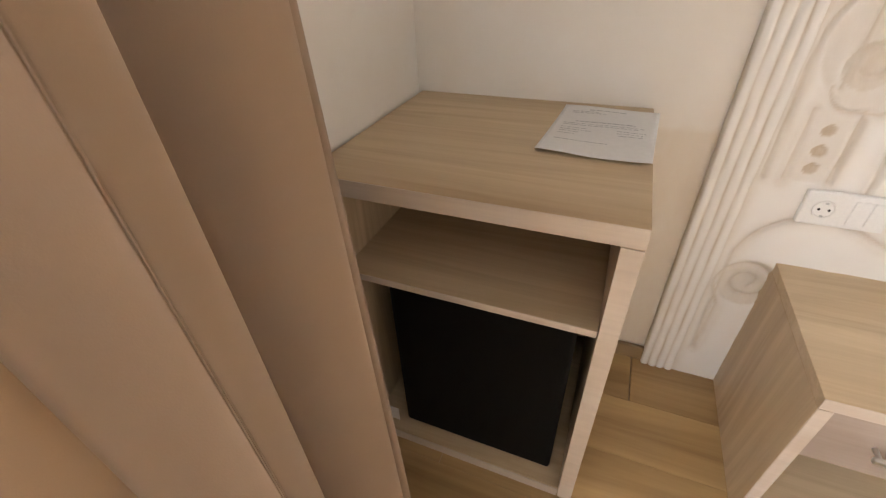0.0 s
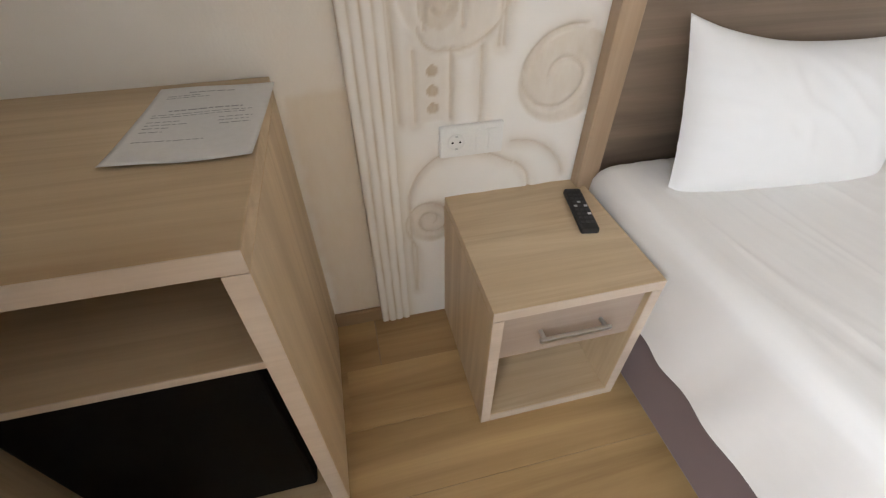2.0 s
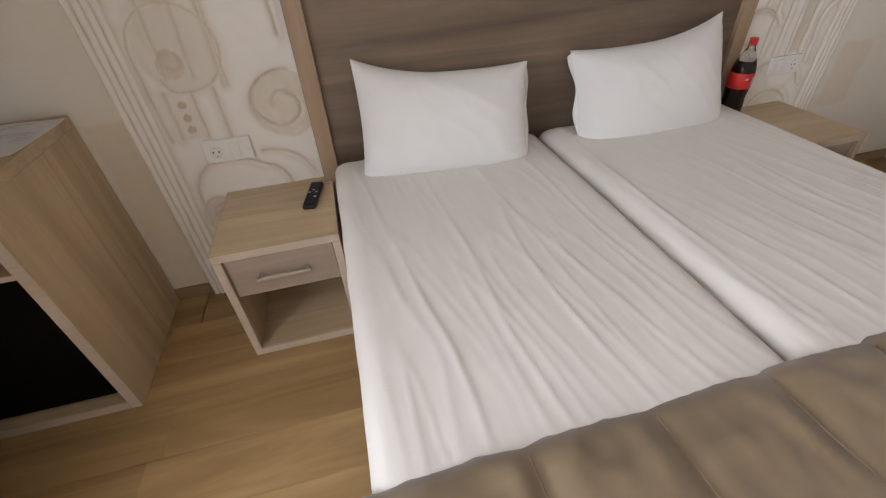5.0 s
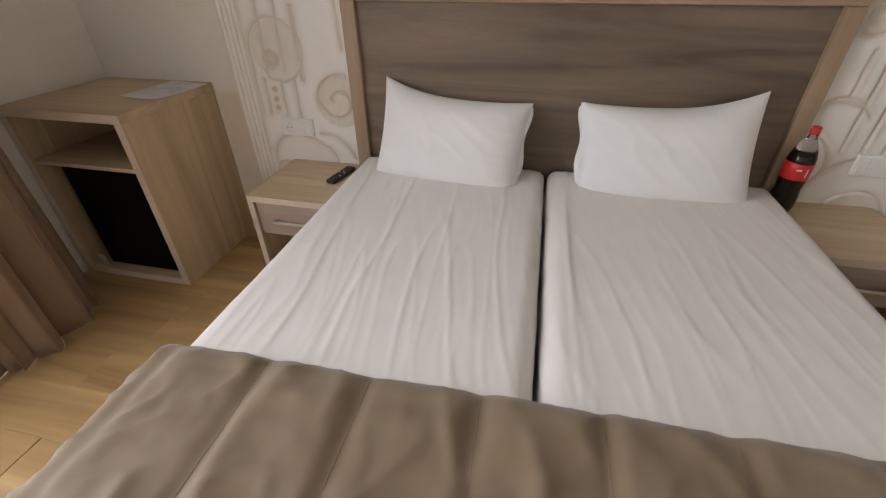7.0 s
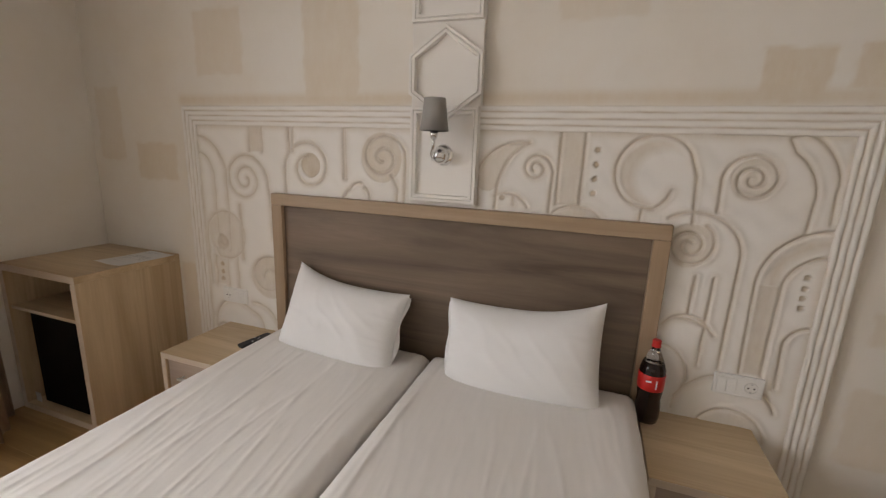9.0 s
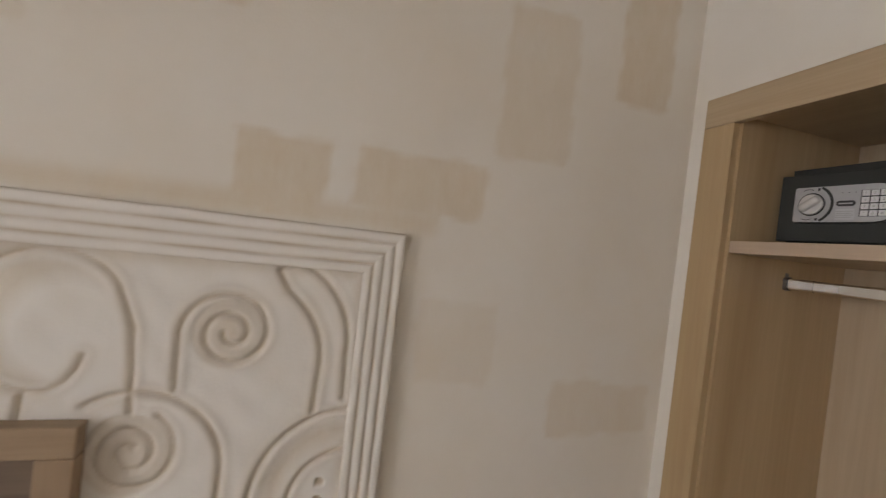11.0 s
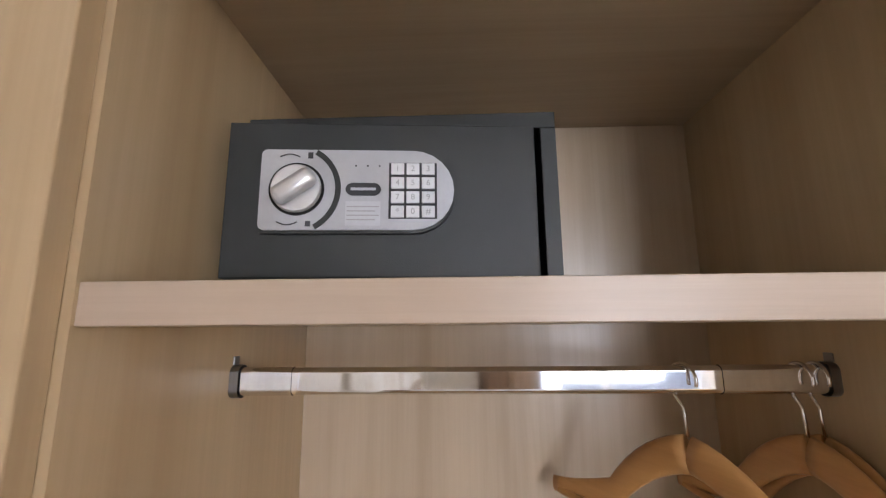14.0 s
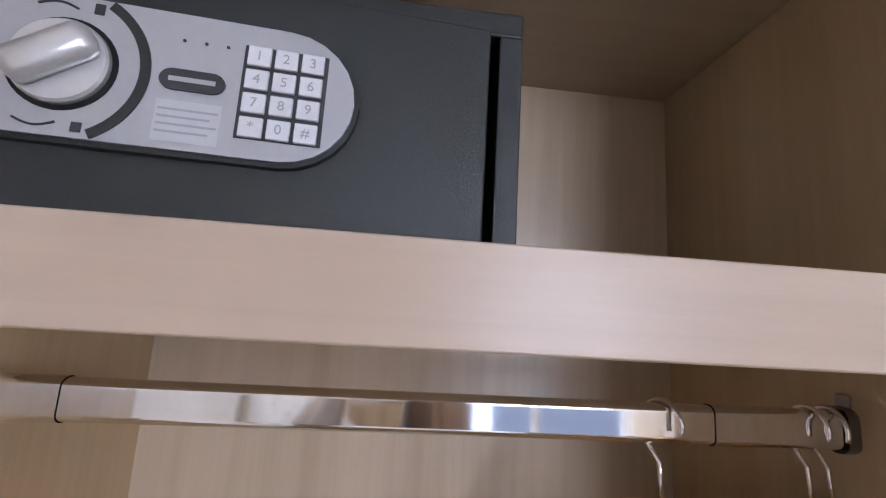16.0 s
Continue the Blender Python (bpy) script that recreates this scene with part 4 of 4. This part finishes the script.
def hanger():
    ob = thing("coat_hanger", (X1 + 0.230, -0.650, 1.636), "varnished beech coat hanger on a chrome rail", "hanger", "hangers on the rail")
    pts = [(0.017 * math.cos(a), 0, 0.0 + 0.0175 * math.sin(a)) for a in np.linspace(math.radians(-25), math.radians(200), 18)]
    hook = [(p[0], p[1], p[2]) for p in pts][::-1]
    stem = hook + [(0.012, 0, -0.018), (0.002, 0, -0.030), (0, 0, -0.060)]
    part("hook", tube(stem, 0.0019, 8), chrome, ob, "bent steel wire hook", True)
    for s in (-1, 1):
        line, rad = [], []
        for i in range(15):
            f = i / 14
            bell = f * f * (3 - 2 * f) if f < 1 else 1.0
            line.append((s * (0.001 + 0.217 * f), 0.02 * f * f, -0.078 - 0.080 * min(1.0, 2.0 * f) ** 1.5 * (0.6 + 0.4 * bell) - 0.012 * f))
            rad.append(0.0205 - 0.004 * f - 0.006 * bell)
        bm = tube(line, rad, 14, None, 0.36)
        part("shoulder_arm", bm, beech, ob, "", True)
    part("trouser_bar", tube([(-0.207, 0.018, -0.176), (0.207, 0.018, -0.176)], 0.0055, 10), beech, ob)
    return ob


hang = hanger()
hang.matrix_basis = pose(X1 + 0.230, -0.650, 1.636, 0, 0, HANG_TURN)
copy_thing(hang, pose(X1 + 0.230, -0.776, 1.636, 0, 0, HANG_TURN - 19))
copy_thing(hang, pose(X1 + 0.230, -0.794, 1.636, 0, 0, HANG_TURN - 25))

# ---- safe ----
SY, SW, SH = -0.170, 0.344, 0.201
safe = thing("safe", (X1 + 0.174, SY - SW, 1.729), "charcoal hotel safe with a keypad, its door ajar", "safe")
t = 0.012
part("body_top", box(0, 0.25, 0, SW, SH - 0.019, SH, 0.0015), black_coat, safe)
part("body_bottom", box(0, 0.25, 0, SW, 0, t, 0.0015), black_coat, safe)
part("body_side", box(0, 0.25, 0, 0.017, t + 0.0002, SH - 0.0192, 0.001), black_coat, safe)
part("body_side", box(0, 0.25, SW - 0.006, SW, t + 0.0002, SH - 0.0192, 0.001), black_coat, safe)
part("inside", box(0.10, 0.245, 0.0175, SW - 0.0065, t + 0.0003, SH - 0.0193, 0), black_gap, safe)
HY = 0.026
door_w = SW - 0.023
me_door = bpy.data.meshes.new("door")
bmd = box(-0.009, 0.006, 0, door_w, t + 0.003, SH - 0.0215, 0.0015)
bmd.to_mesh(me_door)
bmd.free()
me_door.materials.append(black_coat)
door = new("door", me_door)
door.parent = safe
door.matrix_basis = pose(0.0, HY, 0, 0, 0, 4.8)
tagged(door, "charcoal steel door standing slightly open")
FACE = -0.009
# silver control plate, rounded at the hinge side; u runs from the lock side towards the hinge
PU0, PL, PZ, PH = 0.038, 0.195, 0.104, 0.084
u_to = lambda u: door_w - u


def plate_outline(u0, u1, h, r_end, r_corner=0.006):
    pts = []
    for cu, cv, a0, a1, r in ((u1 - r_end, 0, -90, 90, r_end), (u0 + r_corner, h / 2 - r_corner, 90, 180, r_corner), (u0 + r_corner, -h / 2 + r_corner, 180, 270, r_corner)):
        for i in range(13):
            a = radians(a0 + (a1 - a0) * i / 12)
            pts.append((cu + r * math.cos(a), cv + r * math.sin(a)))
    return pts


LAY = Matrix(((0, 0, -1, FACE), (-1, 0, 0, door_w), (0, 1, 0, PZ), (0, 0, 0, 1)))
part("plate_rim", outline_plate(plate_outline(PU0 - 0.003, PU0 + PL + 0.003, PH + 0.006, PH / 2 + 0.003), 0.006, LAY), black_coat, door)
plate = part("control_plate", outline_plate(plate_outline(PU0, PU0 + PL, PH, PH / 2), 0.0085, LAY), silver_p, door, "silver control plate")
KU = PU0 + 0.0365
ring = [(0.048 * math.cos(radians(a)), 0.048 * math.sin(radians(a))) for a in range(-60, 61, 4)]
ring = ring + [(0.0425 * math.cos(radians(a)), 0.0425 * math.sin(radians(a))) for a in range(60, -61, -4)]
part("dark_arc", outline_plate([(u + KU - 0.004, v) for u, v in ring], 0.0095, LAY), black_coat, plate)
knob_m = LAY @ Matrix.Translation((KU, 0, 0.0085))
part("knob_ring", lathe([(0.0275, -0.004), (0.0275, 0.001), (0.0250, 0.0015), (0.0250, -0.004)], 36, None, knob_m), black_gap, plate)
knob = part("knob", lathe([(0.0247, -0.003), (0.0247, 0.004), (0.0235, 0.0055), (0.0, 0.006)], 36, None, knob_m), knob_silver, plate, "round silver turning knob")
gm = knob_m @ pose(0, 0, 0.006, 0, 0, 35)
bmg = box(-0.0232, 0.0232, -0.0105, 0.0105, -0.003, 0.012, 0.0072)
bmg.transform(gm)
part("grip", bmg, knob_silver, knob, "", True)
for sgn in (1, -1):
    pts = [knob_m @ Vector((-0.018 + 0.02 * f, sgn * (0.034 + 0.003 * math.sin(math.pi * f)), 0.0004)) for f in np.linspace(0, 1, 8)]
    part("arrow", tube(pts, 0.0007, 5), ink_m, plate)
    bml = box(0.0100, 0.0150, sgn * 0.0355 - 0.003, sgn * 0.036 + 0.003, 0.0, 0.0006, 0)
    bml.transform(knob_m)
    part("lock_mark", bml, ink_m, plate)
bmb = outline_plate([(0.0165 * (1 if -90 < a < 90 else -1) * 0.62 + 0.0075 * math.cos(radians(a)), 0.0065 * math.sin(radians(a))) for a in range(-88, 272, 12)], 0.0015, LAY @ Matrix.Translation((PU0 + 0.103, 0, 0.0085)))
badge = part("badge", bmb, ink_m, plate, "dark oval badge")
bmb = box(-0.0125, 0.0125, -0.0014, 0.0014, 0.0014, 0.0019, 0)
bmb.transform(LAY @ Matrix.Translation((PU0 + 0.103, 0, 0.0085)))
part("badge_bar", bmb, silver_p, badge)
for i in range(3):
    part("indicator", lathe([(0.001, 0), (0.001, 0.0006), (0.0, 0.0007)], 8, None, LAY @ Matrix.Translation((PU0 + 0.095 + i * 0.012, 0.025, 0.0085))), ink_m, plate)
bmb = box(-0.0175, 0.0175, -0.0375, -0.0125, 0.0, 0.0002, 0)
bmb.transform(LAY @ Matrix.Translation((PU0 + 0.103, 0, 0.0085)))
part("text_panel", bmb, panel_grey, plate)
for i in range(4):
    bmb = box(-0.016, 0.016 - 0.004 * (i % 2), -0.0006, 0.0006, 0, 0.0004, 0)
    bmb.transform(LAY @ Matrix.Translation((PU0 + 0.103, -0.018 - i * 0.0045, 0.0085)))
    part("text_line", bmb, grey_ink, plate)
bmb = box(PU0 + 0.1285, PU0 + 0.1775, -0.0305, 0.0285, 0.0085, 0.0090, 0.0003)
bmb.transform(LAY)
pad = part("keypad", bmb, ink_m, plate, "keypad with twelve white keys")
for r, row in enumerate(("123", "456", "789", "*0#")):
    for c, ch in enumerate(row):
        cu, cv = PU0 + 0.1375 + c * 0.0155, 0.0215 - r * 0.0150
        bmb = box(cu - 0.0066, cu + 0.0066, cv - 0.0062, cv + 0.0062, 0.0086, 0.0112, 0.0007)
        bmb.transform(LAY)
        part("key", bmb, key_m, pad)
        flip = LAY @ Matrix.Translation((cu, cv, 0.01125))
        lettering(ch, 0.0085, flip, grey_ink, pad, "digit")

# ---- laminate planks, last ----
rng = random.Random(11)
PWID, PLEN = 0.192, 1.285
shared = {}
row = 0
y = 0.0
while y > Y0:
    x = X0 - rng.uniform(0.1, 1.1)
    while x < X1 + 0.02:
        a, b = max(x, X0), min(x + PLEN, X1 + 0.01)
        if b - a > 0.03:
            key = round(b - a, 2)
            if key not in shared:
                bm = box(0, key - 0.001, -min(PWID, y - Y0) + 0.0008, 0, -0.008, 0.0, 0.0006)
                shared[key] = bpy.data.meshes.new("plank")
                bm.to_mesh(shared[key])
                bm.free()
                shared[key].materials.append(floor_m)
            pl = new("plank", shared[key])
            pl.location = (a, y, 0)
            pl.parent = floor
        x += PLEN
    y -= PWID
